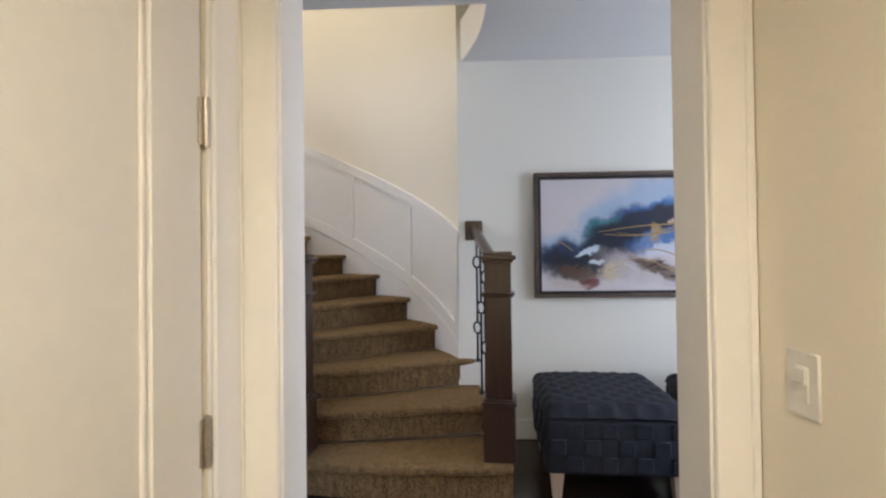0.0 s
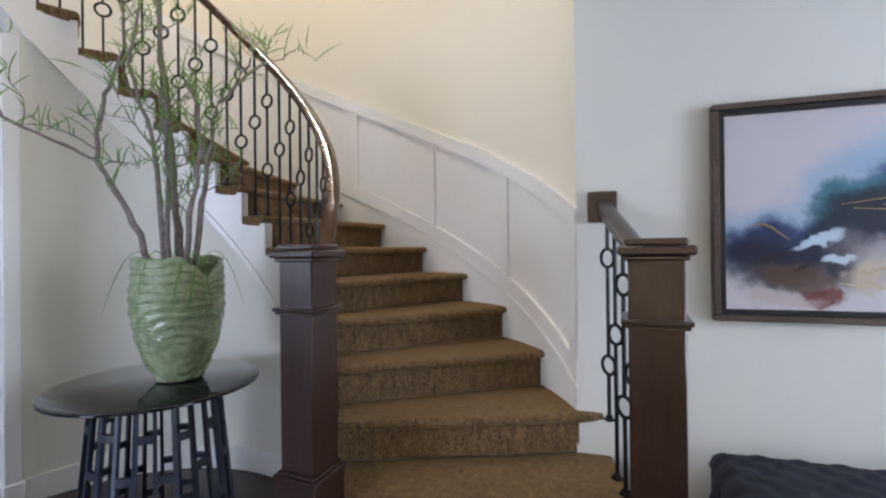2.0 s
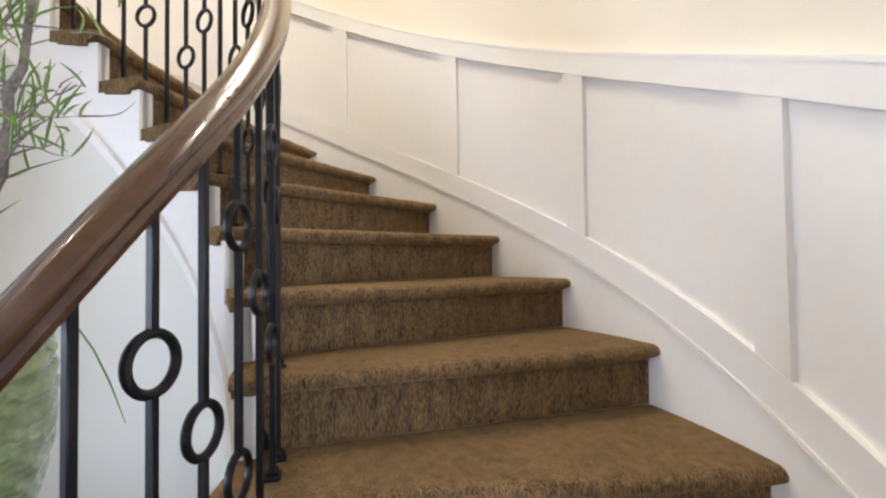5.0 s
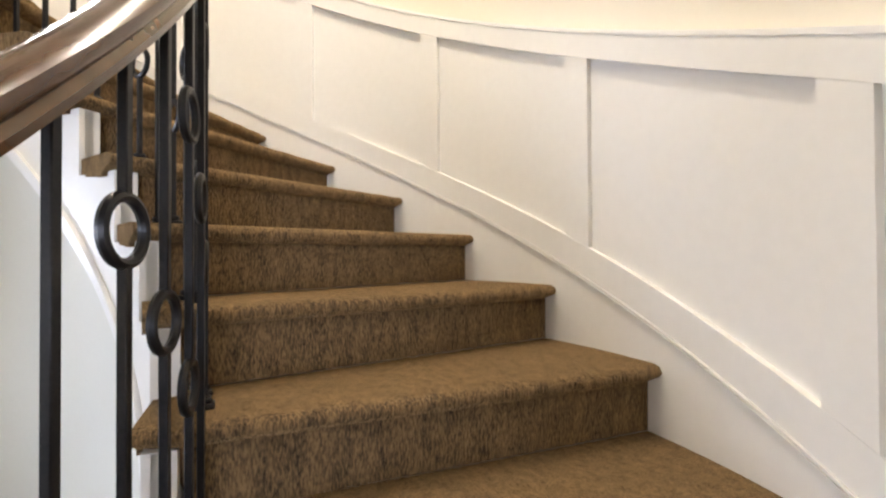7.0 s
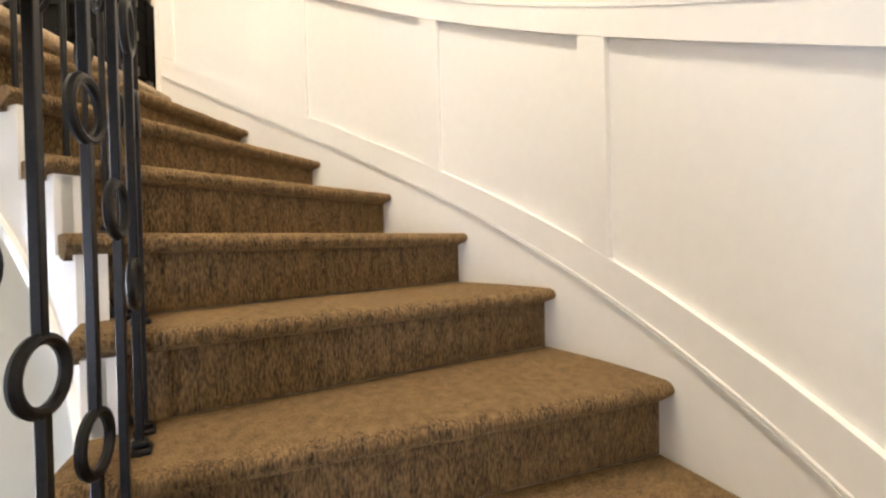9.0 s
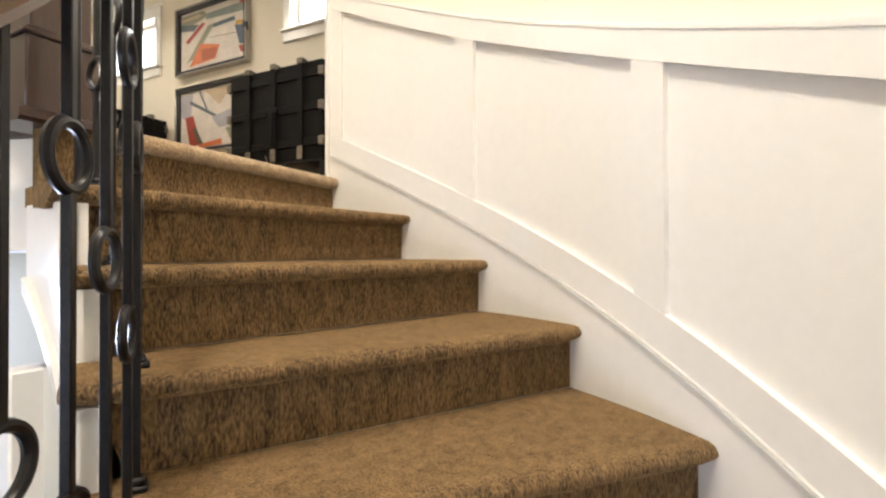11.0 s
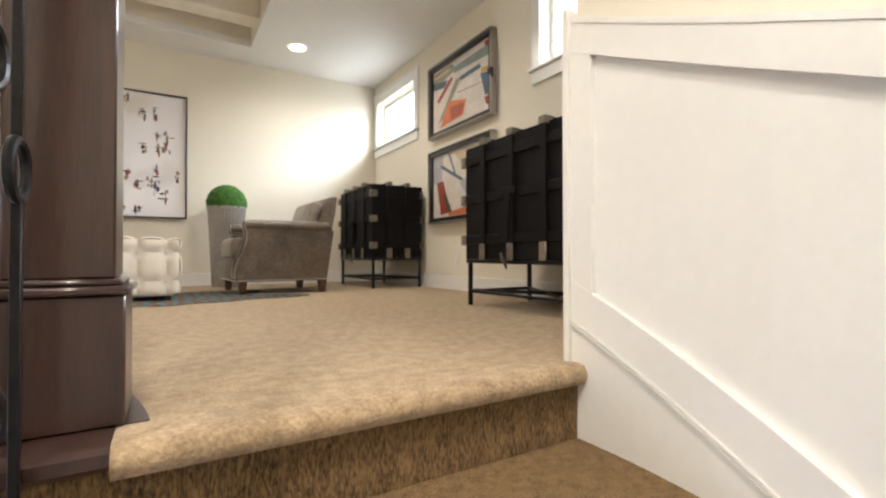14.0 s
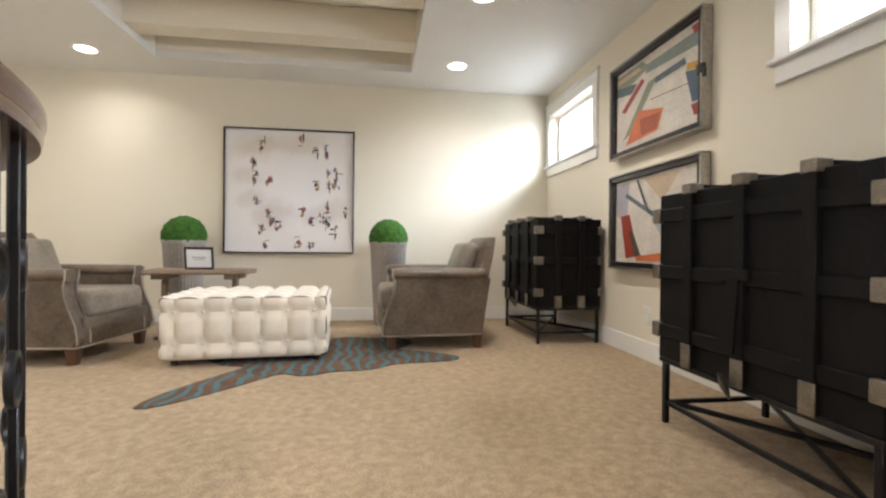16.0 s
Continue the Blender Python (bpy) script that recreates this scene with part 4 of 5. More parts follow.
VC = Vector((0.10, 0.325, 0.763))
v = thing("vase_with_branches", pose(*VC), "ridged pale green ceramic vase with twigs and grass", "vase")
prof = [(0.0001, 0.0), (0.085, 0.0), (0.105, 0.012), (0.145, 0.10), (0.182, 0.21), (0.202, 0.33), (0.206, 0.43), (0.200, 0.52), (0.196, 0.595), (0.186, 0.592), (0.188, 0.50), (0.188, 0.40), (0.165, 0.25), (0.09, 0.04), (0.0001, 0.03)]
def vase_wob(a, z):
    return 1 + 0.022 * math.sin(3 * a + 5 * z) + 0.010 * math.sin(11 * a + 30 * z)
def ridge(a, z):
    # ridges run in nested arches round the face of the vase
    u, w = math.sin(a + 0.35), z - 0.16
    return 0.0035 * math.sin(150 * math.hypot(u * 0.17, w) + 2.2 * math.sin(4 * a + 9 * z))
fine = []
for (r0, z0), (r1, z1) in zip(prof, prof[1:]):
    nn = 16 if z1 > z0 and r0 > 0.09 and r1 > 0.09 else 5
    for i in range(nn):
        fine.append((r0 + (r1 - r0) * i / nn, z0 + (z1 - z0) * i / nn))
fine.append(prof[-1])
def rim_drop(a, z):
    # the rim rises to uneven points and is cut by a deep notch
    q = (a - 0.12 + math.pi) % (2 * math.pi) - math.pi
    return max(0, (z - 0.36) / 0.235) * (0.012 * math.cos(3 * a) - 0.115 * max(0, 1 - abs(q) / 0.62) - 0.02 * max(0, 1 - abs(abs(q) - 2.2) / 0.5))
vs = Shape()
vs.sweep([[Vector(((r * vase_wob(a, z) + ridge(a, z)) * math.cos(a), (r * vase_wob(a, z) + ridge(a, z)) * math.sin(a), z + rim_drop(a, z))) for a in [2 * math.pi * k / 96 for k in range(96)]] if r > 0.01 else [Vector((r * math.cos(2 * math.pi * k / 96), r * math.sin(2 * math.pi * k / 96), z)) for k in range(96)] for r, z in fine])
vs.done("body", M_VASE, v, angle=80)
random.seed(21)
ACROSS, AWAY = Vector((0.537, 0.844, 0)), Vector((-0.844, 0.537, 0))
def blade(s, p, ln, up=0.8):
    d = Vector((random.gauss(0, 0.35), random.gauss(0, 0.35), random.gauss(up, 0.35))).normalized()
    curl = Vector((random.gauss(0, 0.4), random.gauss(0, 0.4), -0.3))
    s.tube([p + d * ln * f + curl * ln * f * f * 0.6 for f in (0, 0.33, 0.66, 1.0)], [0.0022, 0.0034, 0.0026, 0.0005], 4)
def twiglet(s, leaf, p, dv, ln, r, depth):
    pts, q = [p.copy()], p.copy()
    for i in range(6):
        dv = (dv + Vector((random.gauss(0, 0.25), random.gauss(0, 0.25), random.gauss(0.02, 0.2)))).normalized()
        q = q + dv * ln / 6
        pts.append(q.copy())
        if depth and random.random() < 0.45:
            twiglet(s, leaf, q, (dv + Vector((random.gauss(0, 0.6), random.gauss(0, 0.6), random.gauss(0.1, 0.4)))).normalized(), ln * 0.5, r * 0.6, depth - 1)
        if random.random() < 0.4:
            blade(leaf, q, random.uniform(0.05, 0.13))
    s.tube(pts, [r * (1 - 0.85 * i / 6) for i in range(7)], 5)
def stem(s, leaf, route, r0, r1, deep, twigs, blades, back=0.0):
    """A knotty stem along (across, height) stations, with twigs and narrow leaves."""
    pts, n = [], len(route) - 1
    for i in range(n * 4 + 1):
        j, f = min(i // 4, n - 1), i / 4 - min(i // 4, n - 1)
        x, z = (route[j][k] + (route[j + 1][k] - route[j][k]) * f for k in (0, 1))
        pts.append(ACROSS * (x + random.gauss(0, 0.005)) + AWAY * (back + deep * i / (n * 4) + random.gauss(0, 0.006)) + Vector((0, 0, z)))
    rs = [(r0 + (r1 - r0) * i / (n * 4)) * random.uniform(0.8, 1.2) for i in range(n * 4 + 1)]
    s.tube(pts, rs, 7)
    for _ in range(twigs):
        i = random.randrange(n, n * 4)
        twiglet(s, leaf, pts[i], Vector((random.gauss(0, 0.6), random.gauss(0, 0.6), random.uniform(0.2, 1.0))).normalized(), random.uniform(0.15, 0.34), 0.0045, 1)
    for _ in range(blades):
        i = random.randrange(n, n * 4 + 1)
        blade(leaf, pts[i] + Vector((random.gauss(0, 0.01), random.gauss(0, 0.01), random.uniform(-0.03, 0.03))), random.uniform(0.07, 0.22), 1.0)
tw, lf = Shape(), Shape()
stem(tw, lf, ((0.02, 0.30), (0.0, 0.65), (-0.03, 0.95), (-0.05, 1.25), (-0.08, 1.6), (-0.10, 1.95)), 0.021, 0.012, 0.24, 7, 26)
stem(tw, lf, ((-0.06, 0.32), (-0.17, 0.70), (-0.27, 0.92), (-0.35, 1.06), (-0.35, 1.27), (-0.31, 1.46), (-0.25, 1.68), (-0.27, 1.95)), 0.015, 0.007, 0.34, 7, 18)
stem(tw, lf, ((-0.35, 1.06), (-0.48, 1.13), (-0.64, 1.20), (-0.79, 1.28), (-0.84, 1.44), (-0.83, 1.60), (-0.77, 1.64)), 0.009, 0.003, 0.10, 6, 12, 0.15)
stem(tw, lf, ((-0.03, 0.30), (-0.05, 0.80), (-0.04, 1.02), (-0.07, 1.23), (-0.08, 1.44)), 0.014, 0.006, 0.10, 5, 22)
stem(tw, lf, ((0.03, 0.30), (0.04, 0.80), (0.10, 1.10), (0.09, 1.32), (0.04, 1.43)), 0.015, 0.007, -0.06, 5, 26)
stem(tw, lf, ((0.05, 0.30), (0.10, 0.86), (0.13, 1.10), (0.17, 1.35), (0.25, 1.47), (0.34, 1.65)), 0.014, 0.005, 0.08, 6, 24)
stem(tw, lf, ((0.22, 1.42), (0.38, 1.59), (0.49, 1.65), (0.57, 1.72), (0.68, 1.68)), 0.005, 0.0015, 0.02, 2, 5)
stem(tw, lf, ((-0.05, 0.32), (-0.09, 1.0), (-0.13, 1.26), (-0.22, 1.53), (-0.17, 1.83)), 0.013, 0.006, 0.14, 5, 18)
for _ in range(7):
    # thin grass that spills over the rim
    a = random.uniform(0, 6.28)
    d = Vector((math.cos(a), math.sin(a), 0))
    lf.tube([d * (0.08 + 0.26 * f) + Vector((0, 0, 0.52 + 0.55 * f - 0.75 * f * f)) for f in [i / 8 for i in range(9)]], [0.0022] * 8 + [0.0006], 4)
# a leaf that hangs down the front of the vase
lf.tube([(0.10, 0.0, 0.50), (0.185, -0.03, 0.55), (0.225, -0.06, 0.50), (0.228, -0.08, 0.40), (0.220, -0.10, 0.30)], [0.003, 0.006, 0.006, 0.005, 0.001], 5)
lf.tube([(0.09, -0.03, 0.50), (0.175, -0.09, 0.56), (0.205, -0.13, 0.46), (0.195, -0.145, 0.33)], [0.003, 0.006, 0.005, 0.001], 5)
def keep_in_well(s):
    # twigs stay clear of the curved wall round the well
    for vert in s.bm.verts:
        w = Vector((VC.x + vert.co.x, VC.y + vert.co.y))
        if w.y > -0.05 and w.length > 0.84 and vert.co.z < 1.6:
            w = w.normalized() * (0.84 + 0.02 * math.tanh(w.length - 0.84))
            vert.co.x, vert.co.y = w.x - VC.x, w.y - VC.y
keep_in_well(tw)
tw.done("twig", M_TWIG, v, angle=80)
keep_in_well(lf)
lf.done("grass", M_LEAF, v, angle=80)
wall_outlet(Matrix.Translation(polar(RI - 0.056, 118, 0.36)) @ pose(0, 0, 0, 0, 0, 28))

# kitchen island seen below through the balusters
isl = thing("kitchen_island", pose(-1.8, -4.5, 0), "white kitchen island with pale stone top and sink", "island")
Shape().box(-0.95, -0.45, 0, 0.95, 0.45, 0.87, 0.004).done("body", M_WHITE, isl)
Shape().box(-1.0, -0.5, 0.87, -0.25, 0.5, 0.91, 0.006).box(0.35, -0.5, 0.87, 1.0, 0.5, 0.91, 0.006).box(-0.25, -0.5, 0.87, 0.35, -0.25, 0.91, 0.006).box(-0.25, 0.2, 0.87, 0.35, 0.5, 0.91, 0.006).done("top", M_STONE, isl)
Shape().box(-0.25, -0.25, 0.871, 0.35, 0.2, 0.876).done("basin", M_STEEL, isl)
fa = thing("faucet", pose(-1.75, -4.82, 0.91), "satin nickel gooseneck kitchen faucet", "faucet")
Shape().tube([(0, 0, 0), (0, 0, 0.25), (0, 0.03, 0.32), (0, 0.1, 0.35), (0, 0.17, 0.31), (0, 0.18, 0.24)], 0.012, 10).done("spout", M_STEEL, fa)
Shape().cyl(pose(0, 0, 0), 0.025, 0.03).cyl(pose(0.05, 0, 0.05, 0, 70, 0), 0.006, 0.07).done("base", M_STEEL, fa)

# ---- upper room things ----
class Brackets:
    """Makes each pewter bracket a part of its own."""
    def __init__(self, parent):
        self.parent = parent

    def box(self, *a):
        Shape().box(*a).done("corner_bracket", M_PEWTER, self.parent)


def trunk_cabinet(m, w, d):
    """Local x: depth away from the wall; y: width."""
    t = thing("trunk_cabinet", m, "black strapped trunk cabinet with pewter corners on iron legs", "cabinet", "black trunk cabinets")
    z0, z1 = 0.275, 0.945
    Shape().box(0, 0, z0, d, w, z1, 0.004).done("body", M_TRUNK, t)
    st = Shape()
    ys = [w * f for f in (0.225, 0.51, 0.795)]
    hz = (z0 + 0.115, (z0 + z1) / 2 + 0.02, z1 - 0.085)
    for y in ys:
        st.box(d, y - 0.022, z0, d + 0.022, y + 0.022, z1 + 0.022, 0.003)
        st.box(-0.0, y - 0.022, z1, d + 0.0, y + 0.022, z1 + 0.022, 0.003)
    for z in hz:
        st.box(d, -0.012, z - 0.026, d + 0.013, w + 0.012, z + 0.026, 0.003)
    for y, sgn in ((0, -1), (w, 1)):
        for x in (d * 0.32, d * 0.68):
            st.box(x - 0.022, y, z0, x + 0.022, y + sgn * 0.020, z1 + 0.022, 0.003)
        for z in hz:
            st.box(0, y, z - 0.026, d, y + sgn * 0.012, z + 0.026, 0.003)
    for x in (d * 0.32, d * 0.68):
        st.box(x - 0.022, 0, z1, x + 0.022, w, z1 + 0.0195, 0.003)
    st.done("strap", M_TRUNK, t)
    cp = Brackets(t)
    for y in ys:
        cp.box(d - 0.03, y - 0.025, z1 - 0.012, d + 0.026, y + 0.025, z1 + 0.026, 0.003)
        cp.box(d + 0.016, y - 0.025, z0 - 0.002, d + 0.026, y + 0.025, z0 + 0.09, 0.003)
    for z in hz:
        for y in (0, w):
            cp.box(d - 0.045, y - 0.022, z - 0.030, d + 0.020, y + 0.022, z + 0.030, 0.003)
            cp.box(-0.002, y - 0.022, z - 0.030, 0.03, y + 0.022, z + 0.030, 0.003)
    for x in (d * 0.32, d * 0.68):
        for y, sgn in ((0, -1), (w, 1)):
            cp.box(x - 0.025, y, z0 - 0.002, x + 0.025, y + sgn * 0.026, z0 + 0.09, 0.003)
            cp.box(x - 0.025, y - 0.02, z1 - 0.012, x + 0.025, y + sgn * 0.026, z1 + 0.026, 0.003)
    lt = Shape().box(d + 0.012, w / 2 - 0.06, hz[1] - 0.01, d + 0.03, w / 2 + 0.06, hz[1] + 0.03, 0.004)
    lt.sweep([[(d + 0.02 + 0.006 * (i % 2), w / 2 - 0.018 - 0.01 * i, hz[1] - 0.05 * i), (d + 0.03 + 0.006 * (i % 2), w / 2 - 0.018 - 0.01 * i, hz[1] - 0.05 * i), (d + 0.03, w / 2 + 0.022 - 0.004 * i, hz[1] - 0.05 * i), (d + 0.02, w / 2 + 0.022 - 0.004 * i, hz[1] - 0.05 * i)] for i in range(6)])
    lt.done("latch_strap", M_TRUNK, t)
    tg = Shape().box(-0.026, -0.005, -0.045, 0.026, 0.005, 0.045, 0.005, 1, pose(d + 0.04, w / 2 - 0.02, z0 - 0.005, 25, 40, 60))
    tg.done("metal_tag", M_PEWTER, t)
    lg = Shape()
    for x in (0.02, d - 0.02):
        for y in (0.02, w - 0.02):
            lg.box(x - 0.011, y - 0.011, 0, x + 0.011, y + 0.011, z0, 0.002)
    lg.box(0.0, 0.0, z0 - 0.022, d, w, z0 - 0.001, 0.003)
    zz = 0.085
    for y in (0.02, w - 0.02):
        lg.box(0.03, y - 0.009, zz - 0.009, d - 0.03, y + 0.009, zz + 0.009, 0.002)
    lg.tube([(0.02, 0.02, zz), (d - 0.02, w - 0.02, zz)], 0.011, 6)
    lg.tube([(0.02, w - 0.02, zz + 0.004), (d - 0.02, 0.02, zz + 0.004)], 0.011, 6)
    lg.box(d - 0.03, 0.03, zz - 0.009, d - 0.012, w - 0.03, zz + 0.009, 0.002)
    lg.done("leg_frame", M_IRON, t)
    return t


c1 = trunk_cabinet(ROOM @ pose(0.05, 0.405, 0), 0.87, 0.51)
copy_thing(c1, ROOM @ pose(0.06, 2.80, 0))


def armchair(m):
    """Faces local +x."""
    t = thing("armchair", m, "distressed taupe leather armchair with nailhead trim", "armchair", "leather armchairs")
    W, D = 0.74, 0.76
    s = Shape()
    s.box(-0.34, -W / 2 + 0.06, 0.10, 0.36, W / 2 - 0.06, 0.28, 0.015, 2)
    s.done("base", M_LEATHER, t)
    for sg in (-1, 1):
        a = Shape()
        secs = []
        # arm panel whose front curves in towards the bottom, with a rolled top
        for y in (sg * (W / 2 - 0.11), sg * (W / 2)):
            secs.append([(x, y, z) for x, z in [(-0.34, 0.10), (0.33, 0.10), (0.36, 0.16), (0.34, 0.26), (0.30, 0.34), (0.275, 0.42), (0.27, 0.50), (0.25, 0.555), (-0.33, 0.555), (-0.40, 0.50)]])
        a.sweep(secs)
        a.done("arm", M_LEATHER, t, angle=30)
        r = Shape()
        secs = []
        for i in range(9):
            x = -0.36 + 0.65 * i / 8
            k = 0.9 if i in (0, 8) else 1.0
            secs.append([Vector((x, sg * (W / 2 - 0.052) + 0.072 * k * math.cos(b), 0.532 + 0.045 * k * math.sin(b))) for b in [2 * math.pi * q / 14 for q in range(14)]])
        r.sweep(secs)
        r.done("arm_roll", M_LEATHER, t, angle=60)
        nl = Shape()
        path = [(0.365, 0.13), (0.366, 0.17), (0.352, 0.24), (0.318, 0.32), (0.288, 0.40), (0.28, 0.47), (0.292, 0.52), (0.294, 0.56)]
        for i in range(40):
            f = i / 39 * (len(path) - 1)
            j = min(int(f), len(path) - 2)
            x = path[j][0] + (path[j + 1][0] - path[j][0]) * (f - j)
            z = path[j][1] + (path[j + 1][1] - path[j][1]) * (f - j)
            for y in (sg * (W / 2 + 0.001), sg * (W / 2 - 0.108)):
                nl.box(x - 0.006, y - 0.005, z - 0.006, x + 0.004, y + 0.005, z + 0.006, 0.003)
        nl.box(-0.34, sg * W / 2 - 0.004, 0.105, 0.355, sg * W / 2 + 0.004, 0.113, 0.002)
        nl.done("nailhead", M_STEEL, t)
    Shape().box(0.352, -W / 2, 0.103, 0.364, W / 2, 0.112, 0.002).done("nailhead_row", M_STEEL, t)
    cu = Shape().box(-0.28, -W / 2 + 0.115, 0.27, 0.37, W / 2 - 0.115, 0.44, 0.05, 4)
    cu.done("seat_cushion", M_SEAT, t, angle=60)
    b = Shape()
    secs = []
    for i in range(9):
        f = i / 8
        z = 0.12 + 0.68 * f
        x0 = -0.30 - 0.17 * f
        th = 0.14 - 0.05 * f if f < 0.95 else 0.05
        w = W / 2 - (0.005 if f < 0.62 else 0.05 + 0.06 * max(0, f - 0.8) * 5)
        secs.append([(x0, -w, z), (x0, w, z), (x0 + th * 0.7, w, z), (x0 + th, w - 0.05, z), (x0 + th, -w + 0.05, z), (x0 + th * 0.7, -w, z)])
    b.sweep(secs)
    b.done("backrest", M_LEATHER, t, angle=50)
    bc = Shape().box(-0.05, -W / 2 + 0.12, -0.20, 0.05, W / 2 - 0.12, 0.19, 0.045, 4, pose(-0.255, 0, 0.575, 0, -20, 0))
    bc.done("back_cushion", M_SEAT, t, angle=60)
    for x, y in ((0.30, -0.31), (0.30, 0.31), (-0.32, -0.31), (-0.32, 0.31)):
        Shape().sweep([[(x + a * w, y + c * w, z) for a, c in ((-1, -1), (1, -1), (1, 1), (-1, 1))] for w, z in ((0.022, 0.0), (0.032, 0.105))]).done("leg", M_LEG, t)
    return t


ch = armchair(ROOM @ pose(1.36, 1.03, 0, 0, 0, 3))
copy_thing(ch, ROOM @ pose(3.80, 1.20, 0, 0, 0, 173))


def tufted_ottoman(m, w, d, h):
    t = thing("ottoman_tufted", m, "ivory linen block ottoman with deep button tufting", "ottoman")
    z0 = 0.035
    nx, ny, nz, q = 6, 4, 2, 6
    s = Shape()
    def puff(u, v):
        return (abs(math.sin(math.pi * u)) * abs(math.sin(math.pi * v))) ** 0.34
    rnd = 0.035
    def place(x, y, z, n, pf):
        # round the block's edges, then push out the tufts
        p = Vector((x, y, z))
        c = Vector((max(-w / 2 + rnd, min(w / 2 - rnd, x)), max(-d / 2 + rnd, min(d / 2 - rnd, y)), max(z0 + rnd, min(h - rnd, z))))
        v = p - c
        if v.length > 1e-6:
            p = c + v.normalized() * rnd
        return p + n * (pf * 0.034 - 0.024)
    def face(nu, nv, f):
        rows = []
        for a in range(nu * q + 1):
            rows.append([f(a / (nu * q), b / (nv * q), puff(a / q + 0.5, b / q + 0.5)) for b in range(nv * q + 1)])
        s.sweep(rows, False, False)
    face(nx, nz, lambda u, v, p: place(-w / 2 + w * u, -d / 2, z0 + (h - z0) * v, Vector((0, -1, 0)), p))
    face(nx, nz, lambda u, v, p: place(-w / 2 + w * u, d / 2, z0 + (h - z0) * v, Vector((0, 1, 0)), p))
    face(ny, nz, lambda u, v, p: place(-w / 2, -d / 2 + d * u, z0 + (h - z0) * v, Vector((-1, 0, 0)), p))
    face(ny, nz, lambda u, v, p: place(w / 2, -d / 2 + d * u, z0 + (h - z0) * v, Vector((1, 0, 0)), p))
    face(nx, ny, lambda u, v, p: place(-w / 2 + w * u, -d / 2 + d * v, h, Vector((0, 0, 1)), p))
    s.done("body", M_LINEN, t, angle=70)
    class Buttons:
        def lathe(self, *a):
            Shape().lathe(*a).done("button", M_LINEN, t)
    bt = Buttons()
    knob = [(0.001, 0.006), (0.008, 0.004), (0.011, 0)]
    for i in range(nx):
        x = -w / 2 + w * (i + 0.5) / nx
        for j in range(ny):
            bt.lathe(knob, 8, pose(x, -d / 2 + d * (j + 0.5) / ny, h - 0.024))
        for sgn in (-1, 1):
            for k in range(nz):
                bt.lathe(knob, 8, pose(x, sgn * (d / 2 - 0.024), z0 + (h - z0) * (k + 0.5) / nz, 90 if sgn < 0 else -90))
    Shape().box(-w / 2 + 0.04, -d / 2 + 0.04, 0.03, w / 2 - 0.04, d / 2 - 0.04, h - 0.06).done("core", M_LINEN, t)
    for x in (-w / 2 + 0.07, w / 2 - 0.07):
        for y in (-d / 2 + 0.07, d / 2 - 0.07):
            Shape().cyl(pose(x, y, 0), 0.02, 0.04, 12).done("foot", M_BLACK, t)
    return t


tufted_ottoman(ROOM @ pose(2.555, 1.32, 0.006, 0, 0, 4), 0.96, 0.70, 0.41)


def planter(m):
    t = thing("topiary_planter", m, "tall fluted zinc planter with a clipped moss ball", "planter", "topiary planters beside the painting")
    s = Shape()
    secs = []
    for r, z in ((0.125, 0.0), (0.13, 0.02), (0.148, 0.35), (0.168, 0.72), (0.172, 0.73), (0.176, 0.75), (0.176, 0.765), (0.166, 0.768), (0.160, 0.75), (0.155, 0.70)):
        fl = 0.0 if z > 0.72 or z < 0.02 else 0.006
        secs.append([polar(r - fl * (0.5 + 0.5 * math.cos(radians(d * 36))), d, z) for d in [2.5 * i for i in range(144)]])
    s.sweep(secs)
    s.done("pot", M_ZINC, t, angle=70)
    b = Shape()
    bmesh.ops.create_icosphere(b.bm, subdivisions=5, radius=0.178, matrix=pose(0, 0, 0.80))
    random.seed(3)
    for vtx in b.bm.verts:
        n = (vtx.co - Vector((0, 0, 0.80))).normalized()
        vtx.co += n * (0.010 * noise.noise(vtx.co * 42) + 0.006 * noise.noise(vtx.co * 95))
    b.done("moss_ball", M_MOSS, t, angle=180)
    return t


p1 = planter(ROOM @ pose(1.64, 0.26, 0))
copy_thing(p1, ROOM @ pose(3.42, 0.26, 0))

# occasional table with a small sign
st = thing("side_table", ROOM @ pose(3.12, 0.72, 0), "weathered oak slab table on trestle legs", "side table")
s = Shape()
secs = []
for i in range(25):
    x = -0.38 + 0.76 * i / 24
    w = 0.17 + 0.015 * math.sin(9 * x) + 0.01 * math.sin(23 * x)
    secs.append([(x, -w, 0.498), (x, w, 0.498), (x, w + 0.008, 0.515), (x, w, 0.535), (x, -w, 0.535), (x, -w - 0.008, 0.515)])
s.sweep(secs)
s.done("slab_top", M_OAK, st)
for x in (-0.26, 0.26):
    Shape().box(x - 0.03, -0.12, 0.0, x + 0.03, 0.12, 0.03, 0.004).box(x - 0.02, -0.025, 0.03, x + 0.02, 0.025, 0.47, 0.004).box(x - 0.05, -0.13, 0.46, x + 0.05, 0.13, 0.498, 0.004).done("leg", M_OAK, st)
sn = thing("framed_sign", ROOM @ pose(3.10, 0.80, 0.535, 0, 0, 180) @ pose(0, 0, 0.0, 8, 0, 0), "small black framed card with grey printing", "sign")
Shape().box(-0.105, -0.008, 0, -0.09, 0.008, 0.175, 0.002).box(0.09, -0.008, 0, 0.105, 0.008, 0.175, 0.002).box(-0.09, -0.008, 0, 0.09, 0.008, 0.018, 0.002).box(-0.09, -0.008, 0.157, 0.09, 0.008, 0.175, 0.002).done("frame", M_BLACK, sn)
Shape().box(-0.09, -0.003, 0.018, 0.09, 0.006, 0.157).done("card", M_PAPER, sn)
